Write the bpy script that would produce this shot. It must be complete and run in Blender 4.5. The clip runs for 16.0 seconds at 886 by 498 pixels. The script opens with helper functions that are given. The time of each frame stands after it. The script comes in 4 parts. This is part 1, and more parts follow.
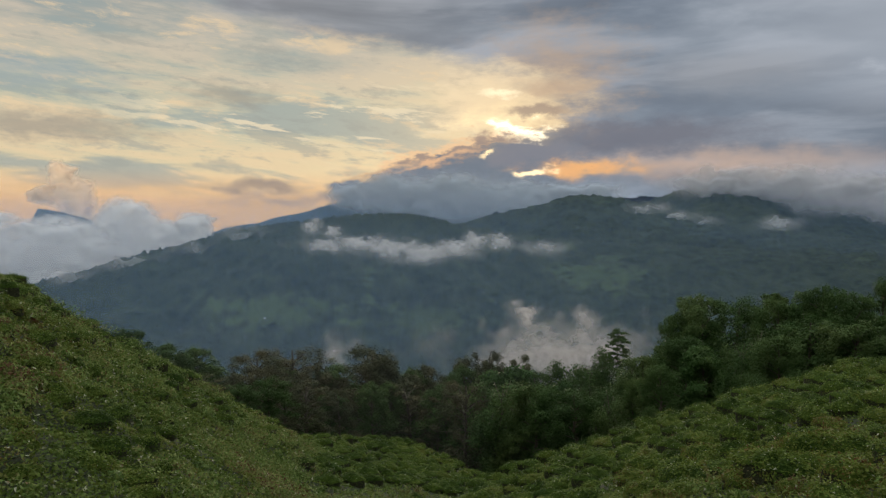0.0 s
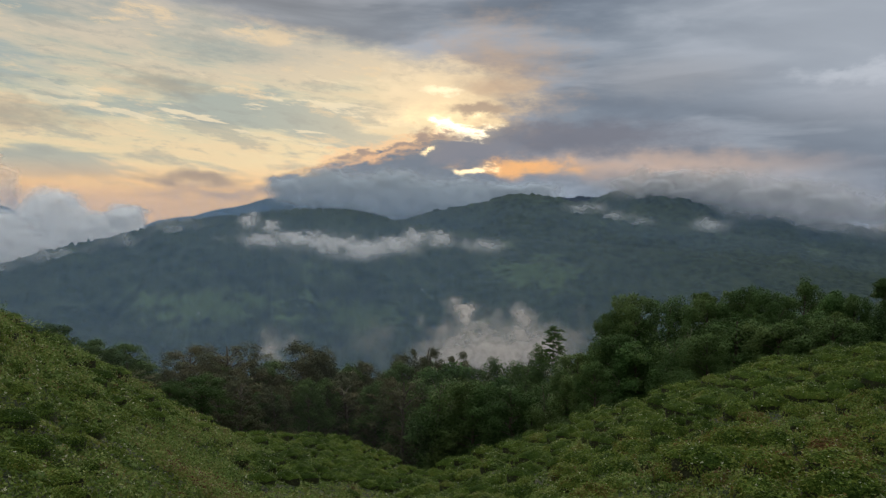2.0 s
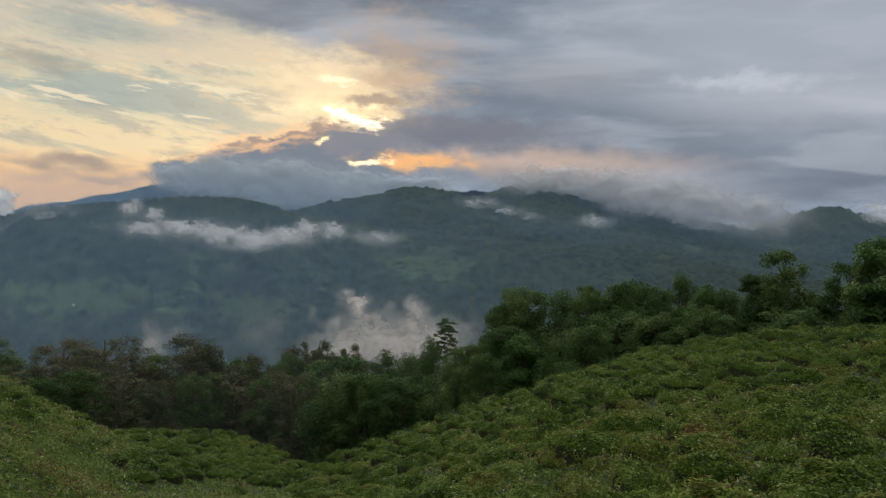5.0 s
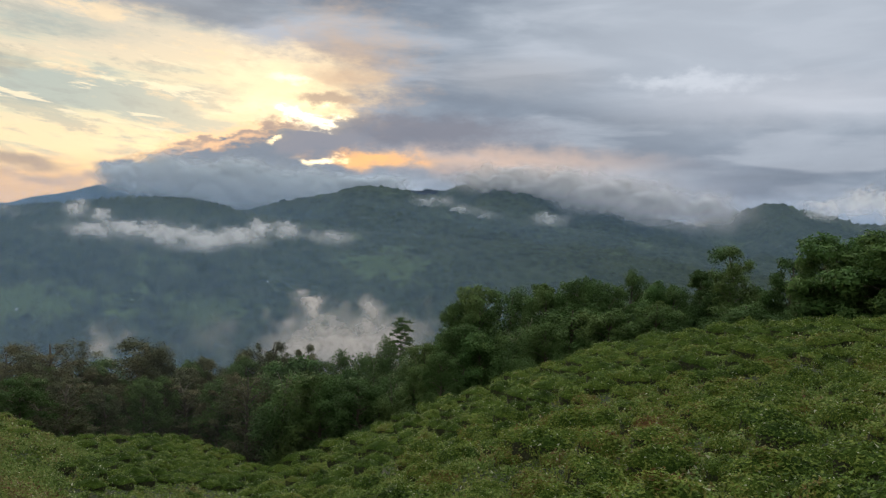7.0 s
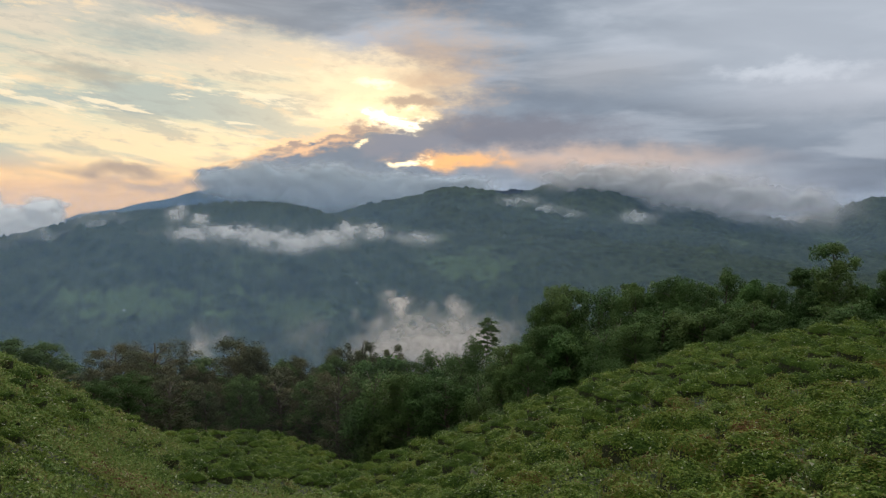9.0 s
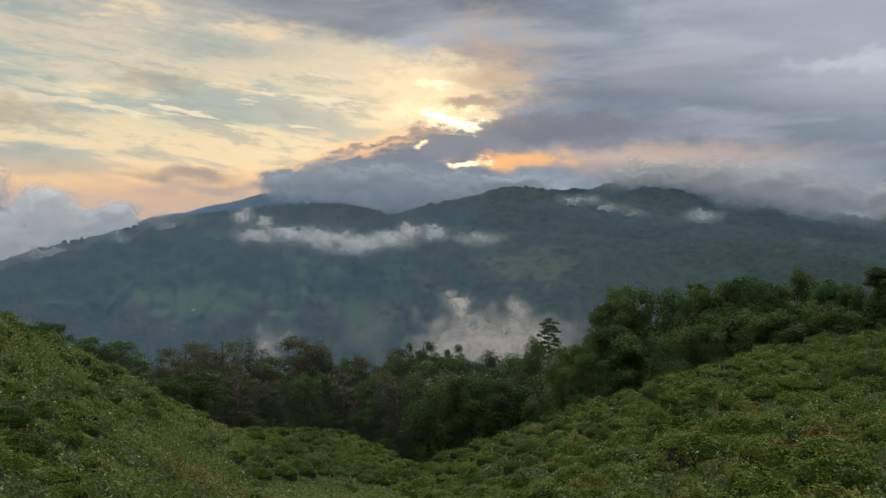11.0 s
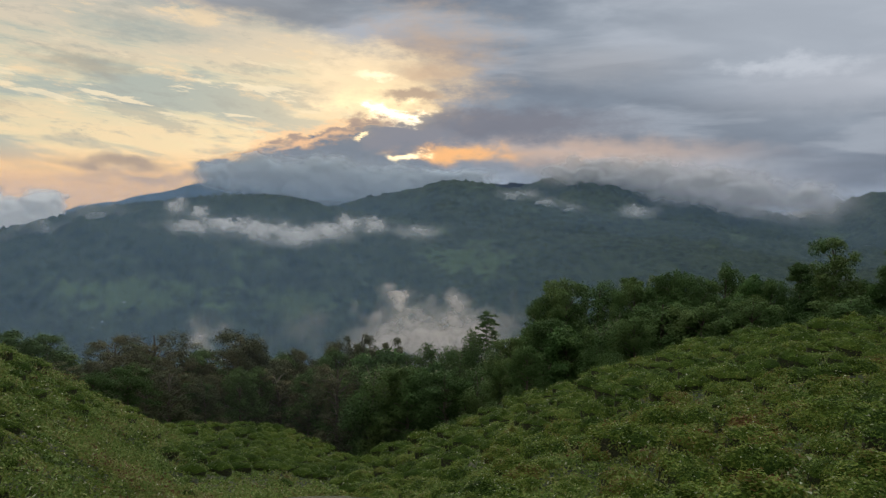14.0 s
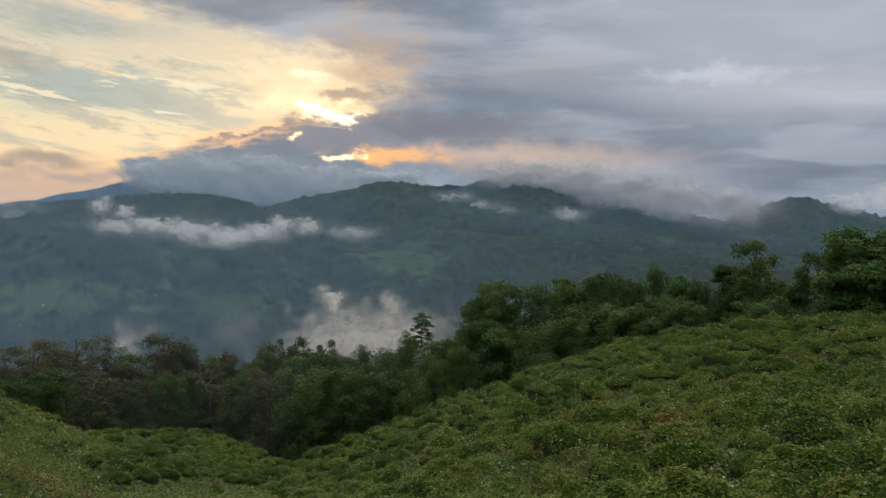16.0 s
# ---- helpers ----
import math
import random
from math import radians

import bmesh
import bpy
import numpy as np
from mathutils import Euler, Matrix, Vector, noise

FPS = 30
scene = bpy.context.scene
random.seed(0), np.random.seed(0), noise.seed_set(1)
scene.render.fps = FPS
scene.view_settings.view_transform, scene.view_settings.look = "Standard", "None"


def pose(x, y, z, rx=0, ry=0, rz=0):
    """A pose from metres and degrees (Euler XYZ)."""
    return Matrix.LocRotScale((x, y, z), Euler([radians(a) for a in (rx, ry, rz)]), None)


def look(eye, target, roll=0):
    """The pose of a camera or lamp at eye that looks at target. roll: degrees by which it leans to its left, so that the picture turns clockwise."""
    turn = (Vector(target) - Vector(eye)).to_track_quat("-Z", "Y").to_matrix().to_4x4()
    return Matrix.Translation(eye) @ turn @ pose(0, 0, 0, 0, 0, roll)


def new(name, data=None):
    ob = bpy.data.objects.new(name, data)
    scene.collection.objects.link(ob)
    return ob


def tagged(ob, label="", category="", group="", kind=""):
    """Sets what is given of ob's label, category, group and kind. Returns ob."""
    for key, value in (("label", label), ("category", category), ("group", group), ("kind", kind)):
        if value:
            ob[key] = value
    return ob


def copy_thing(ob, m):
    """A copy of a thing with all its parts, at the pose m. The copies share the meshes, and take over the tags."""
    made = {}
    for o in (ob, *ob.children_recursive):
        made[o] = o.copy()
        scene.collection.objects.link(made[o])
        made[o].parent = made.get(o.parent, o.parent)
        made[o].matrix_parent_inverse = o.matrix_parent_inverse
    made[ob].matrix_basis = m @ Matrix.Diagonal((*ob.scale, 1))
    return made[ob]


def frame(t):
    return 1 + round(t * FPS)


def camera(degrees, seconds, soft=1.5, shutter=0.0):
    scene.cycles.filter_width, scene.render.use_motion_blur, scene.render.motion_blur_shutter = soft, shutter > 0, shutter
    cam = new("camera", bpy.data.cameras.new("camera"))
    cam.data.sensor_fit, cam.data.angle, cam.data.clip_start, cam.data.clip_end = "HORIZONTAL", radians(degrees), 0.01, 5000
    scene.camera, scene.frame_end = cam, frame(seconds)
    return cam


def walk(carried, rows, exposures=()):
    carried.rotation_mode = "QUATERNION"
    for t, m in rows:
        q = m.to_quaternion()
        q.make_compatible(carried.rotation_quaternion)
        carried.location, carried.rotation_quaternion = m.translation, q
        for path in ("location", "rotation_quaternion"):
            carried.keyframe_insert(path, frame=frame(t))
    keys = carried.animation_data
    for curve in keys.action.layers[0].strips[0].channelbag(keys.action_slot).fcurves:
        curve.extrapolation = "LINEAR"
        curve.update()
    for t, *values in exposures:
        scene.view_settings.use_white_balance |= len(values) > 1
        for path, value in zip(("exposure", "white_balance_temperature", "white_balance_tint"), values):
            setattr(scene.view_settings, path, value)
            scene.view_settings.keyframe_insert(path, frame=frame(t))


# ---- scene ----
EYE = 1.6          # height of the lens over the ground underfoot
cam = camera(61.9, 16.0, 1.25)
# seconds, turn, tilt, lean: the camera stands on one spot and is turned by hand
ROWS = [
    (0.0, 0.0, -1.72, 0.0), (0.5, -0.87, -1.77, -0.29), (1.0, -1.99, -1.85, -0.57),
    (1.5, -3.31, -1.93, -0.71), (2.0, -4.67, -1.94, -0.96), (2.5, -6.08, -1.96, -1.25),
    (3.0, -7.55, -2.03, -1.64), (3.5, -9.04, -2.01, -1.84), (4.0, -10.28, -2.04, -1.90),
    (4.5, -11.65, -2.19, -2.02), (5.0, -12.92, -2.31, -2.06), (5.5, -14.25, -2.36, -2.05),
    (6.0, -15.4, -2.36, -1.98), (6.5, -16.2, -2.33, -1.87), (7.0, -16.4, -2.29, -1.72), (7.5, -15.75, -2.28, -1.57),
    (8.0, -14.04, -2.33, -1.42), (8.5, -11.82, -2.36, -1.11), (9.0, -9.77, -2.41, -0.80),
    (9.5, -8.03, -2.41, -0.60), (10.0, -6.73, -2.39, -0.42), (10.5, -5.75, -2.4, -0.34), (11.25, -5.0, -2.46, -0.32),
    (12.0, -5.2, -2.58, -0.42), (12.5, -5.69, -2.65, -0.50),
    (13.0, -6.64, -2.75, -0.67), (13.5, -8.12, -2.83, -0.79), (14.0, -9.81, -2.92, -1.04),
    (14.5, -11.53, -2.80, -1.29), (15.0, -12.65, -2.58, -1.35), (15.5, -13.67, -2.61, -1.36),
    (16.0, -14.84, -2.69, -1.45),
]
walk(cam, [(t, pose(0, 0, EYE, 0, 0, turn) @ pose(0, 0, 0, tilt) @ pose(0, 0, 0, 0, lean) @ pose(0, 0, 0, 90))
           for t, turn, tilt, lean in ROWS],
     exposures=[(0.0, -0.17), (2.0, -0.1), (5.0, -0.04), (7.5, 0.32), (9.0, 0.22), (10.0, 0.04), (12.5, 0.0), (14.5, 0.02), (16.0, 0.09)])


# ---- node helpers ----
class Nodes:
    """Short calls to build a node tree."""

    def __init__(self, tree):
        self.tree = tree

    def add(self, kind):
        return self.tree.nodes.new(kind)

    def put(self, socket, value):
        if isinstance(value, bpy.types.NodeSocket):
            self.tree.links.new(value, socket)
        elif isinstance(value, tuple) and len(value) == 3 and socket.type == "RGBA":
            socket.default_value = (*value, 1)
        else:
            socket.default_value = value

    def math(self, op, a, b=0.0, c=0.0):
        n = self.add("ShaderNodeMath")
        n.operation = op
        for s, v in zip(n.inputs, (a, b, c)):
            self.put(s, v)
        return n.outputs[0]

    def sum(self, *terms):
        out = terms[0]
        for term in terms[1:]:
            out = self.math("ADD", out, term)
        return out

    def vec(self, x, y, z=0.0):
        n = self.add("ShaderNodeCombineXYZ")
        for s, v in zip(n.inputs, (x, y, z)):
            self.put(s, v)
        return n.outputs[0]

    def step(self, v, lo, hi, a=0.0, b=1.0):
        n = self.add("ShaderNodeMapRange")
        n.interpolation_type = "SMOOTHSTEP"
        for s, x in zip(n.inputs, (v, lo, hi, a, b)):
            self.put(s, x)
        return n.outputs[0]

    def noise(self, vec, scale, detail=4.0, rough=0.55, distort=0.0, color=False):
        n = self.add("ShaderNodeTexNoise")
        if vec is not None:
            self.put(n.inputs["Vector"], vec)
        for k, v in (("Scale", scale), ("Detail", detail), ("Roughness", rough), ("Distortion", distort)):
            n.inputs[k].default_value = v
        return n.outputs["Color" if color else 0]

    def mix(self, fac, a, b, blend="MIX"):
        n = self.add("ShaderNodeMix")
        n.data_type, n.blend_type = "RGBA", blend
        self.put(n.inputs[0], fac)
        self.put(n.inputs[6], a)
        self.put(n.inputs[7], b)
        return n.outputs[2]

    def ramp(self, fac, stops):
        n = self.add("ShaderNodeValToRGB")
        el = n.color_ramp.elements
        while len(el) < len(stops):
            el.new(0.5)
        for e, (p, c) in zip(el, stops):
            e.position, e.color = p, (*c, 1)
        self.put(n.inputs[0], fac)
        return n.outputs[0]


# ---- sky: an evening deck of cloud over a clear strip, the low sun behind it ----
SUN_AZ, SUN_EL = 5.5, 7.4
world = bpy.data.worlds.new("evening_sky")
scene.world = world
world.use_nodes = True
world.node_tree.nodes.clear()
W = Nodes(world.node_tree)
coord = W.add("ShaderNodeTexCoord").outputs["Generated"]
xyz = W.add("ShaderNodeSeparateXYZ")
W.put(xyz.inputs[0], coord)
az = W.math("MULTIPLY", W.math("ARCTAN2", xyz.outputs[0], xyz.outputs[1]), 57.2958)
el = W.math("MULTIPLY", W.math("ARCSINE", xyz.outputs[2]), 57.2958)
flat = W.vec(az, el)
# warped coordinates for ragged cloud edges
n1 = W.math("SUBTRACT", W.noise(W.vec(W.math("MULTIPLY", az, 0.7), W.math("MULTIPLY", el, 1.2)), 0.42, 8, 0.60), 0.5)
n2 = W.math("SUBTRACT", W.noise(W.vec(W.math("MULTIPLY", el, 1.3), W.math("MULTIPLY", az, 0.7), 7.0), 0.55, 8, 0.60), 0.5)
azw = W.math("MULTIPLY_ADD", n1, 5.0, az)
elw = W.math("MULTIPLY_ADD", n2, 2.2, el)
streak = W.noise(W.vec(W.math("MULTIPLY", az, 0.045), W.math("MULTIPLY_ADD", az, 0.018, W.math("MULTIPLY", el, 0.26)), 3.0), 1.5, 9, 0.62, 0.2)
fine = W.noise(W.vec(W.math("MULTIPLY", az, 0.11), W.math("MULTIPLY_ADD", az, 0.04, W.math("MULTIPLY", el, 0.42)), 1.0), 1.5, 9, 0.66, 0.15)
deckn = W.noise(W.vec(W.math("MULTIPLY", az, 0.04), W.math("MULTIPLY", el, 0.19), 9.0), 1.6, 6, 0.52, 0.4)


n3 = W.math("SUBTRACT", W.noise(W.vec(W.math("MULTIPLY", az, 0.7), W.math("MULTIPLY", el, 1.7), 4.0), 0.7, 8, 0.60), 0.5)


def blob(a0, e0, wa, we, soft=1.0, warp=True, torn=0.0, rise=0.0):
    """A cloud or gap round one place of the sky, 1 in its middle."""
    da = W.math("DIVIDE", W.math("SUBTRACT", azw if warp else az, a0), wa)
    de = W.math("DIVIDE", W.math("SUBTRACT", elw if warp else el, e0), we)
    if rise:
        de = W.math("MULTIPLY_ADD", da, -rise * wa / we, de)
    d = W.math("SQRT", W.math("ADD", W.math("MULTIPLY", da, da), W.math("MULTIPLY", de, de)))
    if torn:
        d = W.math("MULTIPLY_ADD", n3, torn, d)
    return W.step(d, 1 + soft, max(0.0, 1 - soft), 0.0, 1.0)


sky = W.add("ShaderNodeTexSky")
sky.sky_type, sky.sun_disc, sky.sun_elevation, sky.sun_rotation = "NISHITA", False, radians(SUN_EL), radians(SUN_AZ)
clear = W.ramp(W.math("DIVIDE", el, 24.0), [
    (0.0, (1.02, 0.60, 0.29)), (0.10, (1.0, 0.66, 0.34)), (0.17, (0.82, 0.68, 0.44)),
    (0.28, (0.63, 0.62, 0.46)), (0.42, (0.55, 0.57, 0.45)), (0.60, (0.38, 0.42, 0.40)), (1.0, (0.30, 0.34, 0.37))])
clear = W.mix(0.12, clear, W.mix(1.0, sky.outputs[0], (0.09, 0.09, 0.09), "MULTIPLY"))
col = clear
# thin veils of high cloud, lit cream by the low sun
veil = W.step(streak, 0.43, 0.62)
veil_lit = W.mix(W.step(el, 4.0, 15.0), (0.95, 0.73, 0.45), (0.72, 0.62, 0.49))
col = W.mix(W.math("MULTIPLY", W.step(streak, 0.52, 0.40), 0.7), col, (0.37, 0.43, 0.42))
col = W.mix(W.math("MULTIPLY", veil, 0.75), col, veil_lit)
col = W.mix(W.math("MULTIPLY", W.step(fine, 0.52, 0.64), 0.65), col, (0.95, 0.72, 0.45))
col = W.mix(W.math("MULTIPLY", W.step(fine, 0.48, 0.36), 0.55), col, (0.40, 0.41, 0.37))
# glow round the sun
glow = W.math("POWER", blob(4.0, 8.5, 9.0, 5.5, 0.99, False), 1.5)
col = W.mix(W.math("MULTIPLY", glow, 0.42), col, (1.0, 0.76, 0.46))
col = W.mix(W.math("MULTIPLY", blob(3.8, 9.2, 3.2, 2.2, 0.95, True, 4.0), 0.6), col, (1.10, 0.93, 0.68))
thread = W.noise(W.vec(W.math("MULTIPLY", az, 0.16), W.math("MULTIPLY_ADD", az, 0.10, W.math("MULTIPLY", el, 0.9)), 5.0), 1.3, 8, 0.62, 0.2)
col = W.mix(W.math("MULTIPLY", W.math("MULTIPLY", W.step(thread, 0.54, 0.62), blob(-9.0, 8.0, 13.0, 2.6, 0.8)), 0.8), col, (1.0, 0.84, 0.58))
# orange strip along the horizon, then small grey clouds in it
col = W.mix(W.math("MULTIPLY", W.step(el, 4.4, 1.2), 0.85), col, (1.15, 0.66, 0.27))
for a0, e0, wa, we, k, c in (
        (-14.0, 3.0, 2.7, 0.38, 0.85, (0.40, 0.31, 0.25)), (-11.6, 2.0, 4.5, 0.4, 0.65, (0.42, 0.34, 0.30)),
        (-29.0, 6.9, 6.0, 0.8, 0.75, (0.40, 0.36, 0.30)), (-16.0, 9.7, 2.6, 0.7, 0.7, (0.40, 0.37, 0.31)),
        (-29.0, 10.6, 4.5, 0.9, 0.6, (0.38, 0.45, 0.47)), (-10.5, 12.2, 5.0, 0.7, 0.35, (0.38, 0.42, 0.40))):
    col = W.mix(W.math("MULTIPLY", blob(a0, e0, wa, we, 0.8, True, 2.0), k), col, c)
# the grey deck: its edge runs down from the upper left to the mountain
edge = W.ramp(W.math("DIVIDE", el, 20.0), [
    (0.0, (0.36,) * 3), (0.13, (0.36,) * 3), (0.20, (0.40,) * 3), (0.25, (0.455,) * 3), (0.315, (0.56,) * 3), (0.36, (0.61,) * 3),
    (0.42, (0.655,) * 3), (0.53, (0.66,) * 3), (0.60, (0.60,) * 3), (0.675, (0.46,) * 3), (0.75, (0.30,) * 3), (0.86, (0.10,) * 3), (1.0, (0.0,) * 3)])
edge_az = W.math("MULTIPLY_ADD", edge, 60.0, -30.0)
past = W.math("SUBTRACT", W.sum(W.math("MULTIPLY", n1, 6.0), W.math("MULTIPLY", n3, 9.0), az), edge_az)
deck = W.step(past, W.step(el, 6.0, 11.0, -0.7, -6.0), W.step(el, 6.0, 11.0, 0.9, 4.5))
deck = W.math("MAXIMUM", deck, W.step(el, 17.0, 24.0))
deck_col = W.ramp(deckn, [(0.30, (0.165, 0.19, 0.235)), (0.44, (0.225, 0.255, 0.31)), (0.54, (0.30, 0.33, 0.385)), (0.68, (0.46, 0.48, 0.54))])
streaks = W.noise(W.vec(W.math("MULTIPLY", az, 0.05), W.math("MULTIPLY", el, 0.24), 2.0), 1.6, 6, 0.5, 0.3)
deck_col = W.mix(W.math("MULTIPLY", W.step(streaks, 0.50, 0.66), 0.5), deck_col, (0.46, 0.475, 0.53))
deck_col = W.mix(W.math("MULTIPLY", W.step(streaks, 0.50, 0.34), 0.5), deck_col, (0.20, 0.225, 0.275))
deck_col = W.mix(W.math("MULTIPLY", W.math("MULTIPLY", W.step(el, 8.0, 12.5), W.step(az, 14.0, 30.0)), 0.5), deck_col, (0.44, 0.455, 0.50))
deck_col = W.mix(W.math("MULTIPLY", W.math("MULTIPLY", W.step(az, 16.0, 40.0), W.step(el, 4.0, 9.0)), 0.45), deck_col, (0.50, 0.52, 0.58))
deck_col = W.mix(W.math("MULTIPLY", W.step(az, 14.0, -12.0), 0.7), deck_col, W.mix(0.5, (0.36, 0.30, 0.25), deck_col))
deck_col = W.mix(W.math("MULTIPLY", blob(11.0, 6.2, 9.0, 1.7, 0.9), 0.6), deck_col, (0.155, 0.17, 0.215))
deck_col = W.mix(W.math("MULTIPLY", blob(0.0, 3.6, 9.0, 1.6, 0.6), 0.85), deck_col, (0.22, 0.245, 0.29))
deck_col = W.mix(W.math("MULTIPLY", blob(8.4, 11.0, 4.2, 3.2, 0.95, True, 2.0), 0.7), deck_col, (0.60, 0.42, 0.30))
deck_col = W.mix(W.math("MULTIPLY", blob(35.0, 10.4, 3.4, 0.5, 0.95, True, 3.2), 0.45), deck_col, (0.74, 0.74, 0.79))
deck_col = W.mix(W.math("MULTIPLY", blob(41.0, 9.0, 9.0, 1.4, 0.95), 0.45), deck_col, (0.55, 0.54, 0.58))
deck_col = W.mix(W.math("MULTIPLY", blob(21.0, 11.0, 5.0, 1.2, 0.95), 0.4), deck_col, (0.44, 0.42, 0.43))
deck_col = W.mix(W.math("MULTIPLY", blob(29.0, 2.6, 9.0, 1.8, 0.9), 0.45), deck_col, (0.36, 0.345, 0.385))
deck_col = W.mix(W.math("MULTIPLY", blob(20.0, 4.6, 8.5, 0.9, 0.95), 0.8), deck_col, (0.66, 0.46, 0.36))
deck_col = W.mix(W.math("MULTIPLY", blob(11.0, 4.45, 3.4, 0.6, 0.9, True, 2.5), 0.8), deck_col, (0.95, 0.52, 0.24))
deck_col = W.mix(1.0, deck_col, (0.95, 1.0, 1.02), "MULTIPLY")
rim = W.math("MULTIPLY", W.math("MULTIPLY", deck, W.math("SUBTRACT", 1.0, deck)), 3.4)
rim = W.math("MULTIPLY", rim, blob(2.0, 5.0, 12.0, 3.2, 0.5, False))
col = W.mix(deck, col, deck_col)
col = W.mix(rim, col, (0.95, 0.60, 0.30))
# burning gaps where the sun stands, brown and dark scraps of cloud across them
col = W.mix(W.math("MULTIPLY", blob(4.6, 8.9, 4.4, 2.2, 0.95, True, 1.6), 0.65), col, (1.08, 0.80, 0.46))
col = W.mix(W.math("MULTIPLY", blob(14.5, 6.7, 8.0, 1.1, 0.7, True, 1.4), 0.8), col, (0.20, 0.205, 0.245))
col = W.mix(W.math("MULTIPLY", blob(7.0, 5.6, 3.6, 0.8, 0.5, True, 1.6, 0.05), 0.92), col, (0.26, 0.265, 0.305))
col = W.mix(W.math("MULTIPLY", blob(8.6, 10.4, 2.6, 0.6, 0.9, True, 1.6), 0.65), col, (0.56, 0.40, 0.29))
col = W.mix(W.math("MULTIPLY", blob(4.6, 8.0, 2.9, 0.95, 0.8, True, 3.0), 0.9), col, (1.30, 1.02, 0.60))
col = W.mix(blob(5.4, 7.5, 1.7, 0.55, 0.6, True, 4.5, -0.10), col, (2.1, 1.85, 1.35))
col = W.mix(W.math("MULTIPLY", blob(7.4, 8.75, 2.4, 0.36, 0.6, True, 1.6), 0.85), col, (0.44, 0.33, 0.26))
spur = blob(0.6, 5.55, 4.4, 0.50, 0.4, True, 4.2, 0.25)
col = W.mix(W.math("MULTIPLY", blob(0.4, 5.95, 4.6, 0.62, 0.5, True, 4.2, 0.25), 0.8), col, (1.05, 0.68, 0.38))
col = W.mix(W.math("MULTIPLY", spur, 0.92), col, (0.40, 0.31, 0.27))
col = W.mix(W.math("MULTIPLY", blob(3.0, 6.6, 1.0, 0.6, 0.6, True, 2.6), 0.9), col, (0.42, 0.32, 0.27))
col = W.mix(W.math("MULTIPLY", blob(-0.8, 5.1, 3.0, 0.22, 0.8, True, 2.4, 0.22), 0.8), col, (0.98, 0.60, 0.34))
col = W.mix(blob(3.4, 5.75, 0.6, 0.15, 0.7, True, 1.6, 0.3), col, (1.5, 1.15, 0.66))
col = W.mix(W.math("MULTIPLY", blob(10.4, 4.4, 2.8, 0.46, 0.8, True, 2.2), 0.9), col, (1.02, 0.54, 0.23))
col = W.mix(blob(7.0, 4.2, 1.1, 0.34, 0.6, True, 3.0, 0.10), col, (1.8, 1.42, 0.84))
col = W.mix(blob(4.3, 10.1, 1.1, 0.20, 0.9, True, 1.4), col, (1.35, 1.12, 0.74))
# overhead and behind the eye: an even, lighter deck
over = W.ramp(W.noise(coord, 2.2, 5, 0.5), [(0.3, (1.15, 1.22, 1.20)), (0.7, (1.60, 1.65, 1.55))])
# brighter towards the sunset, duller over the added hill behind
ahead = W.step(xyz.outputs[1], -0.7, 0.6, 0.44, 1.45)
over = W.mix(1.0, over, W.vec(ahead, ahead, ahead), "MULTIPLY")
col = W.mix(W.math("MAXIMUM", W.step(el, 22.0, 62.0), W.step(xyz.outputs[1], 0.25, -0.35)), col, over)
bg = W.add("ShaderNodeBackground")
W.put(bg.inputs[0], col)
bg.inputs[1].default_value = 1.0
W.put(W.add("ShaderNodeOutputWorld").inputs[0], bg.outputs[0])

sun = new("sun", bpy.data.lights.new("sun", "SUN"))
sun.data.energy, sun.data.angle, sun.data.color = 1.5, radians(18), (1.0, 0.80, 0.56)
a, e = radians(SUN_AZ), radians(SUN_EL)
sun.matrix_world = look((math.sin(a) * math.cos(e), math.cos(a) * math.cos(e), math.sin(e)), (0, 0, 0))


# ---- materials ----
def material(name):
    m = bpy.data.materials.new(name)
    m.use_nodes = True
    m.node_tree.nodes.clear()
    g = Nodes(m.node_tree)
    return m, g, g.add("ShaderNodeOutputMaterial")


def bump(g, height, strength, distance):
    b = g.add("ShaderNodeBump")
    b.inputs["Strength"].default_value, b.inputs["Distance"].default_value = strength, distance
    g.put(b.inputs["Height"], height)
    return b.outputs[0]


def leaf_material(name, stops, rough=0.5, patch=0.12, flecks=0.0, through_light=0.14, single=0.2):
    """Leaves: hue from leaf to leaf, from plant to plant and in drifts over the hill."""
    m, g, out = material(name)
    place = g.add("ShaderNodeNewGeometry")
    own = g.add("ShaderNodeObjectInfo").outputs["Random"]
    drift = g.noise(place.outputs["Position"], patch, 3, 0.6)
    leaf = place.outputs["Random Per Island"]
    spot = g.noise(place.outputs["Position"], patch * 5, 2, 0.5)
    f = g.sum(g.math("MULTIPLY", leaf, single), g.math("MULTIPLY", own, 0.30), g.math("MULTIPLY_ADD", drift, 1.0, -0.40 - 0.5 * single), g.math("MULTIPLY_ADD", spot, 1.3, -0.42))
    c = g.ramp(f, stops)
    if flecks:
        c = g.mix(g.step(leaf, 1.0 - flecks, 1.0 - flecks * 0.9), c, (0.36, 0.37, 0.26))
    b = g.add("ShaderNodeBsdfPrincipled")
    g.put(b.inputs["Base Color"], c)
    b.inputs["Roughness"].default_value = rough
    b.inputs["Specular IOR Level"].default_value = 0.08
    tr = g.add("ShaderNodeBsdfTranslucent")
    g.put(tr.inputs[0], c)
    mx = g.add("ShaderNodeMixShader")
    mx.inputs[0].default_value = through_light
    g.put(mx.inputs[1], b.outputs[0])
    g.put(mx.inputs[2], tr.outputs[0])
    g.put(out.inputs[0], mx.outputs[0])
    return m


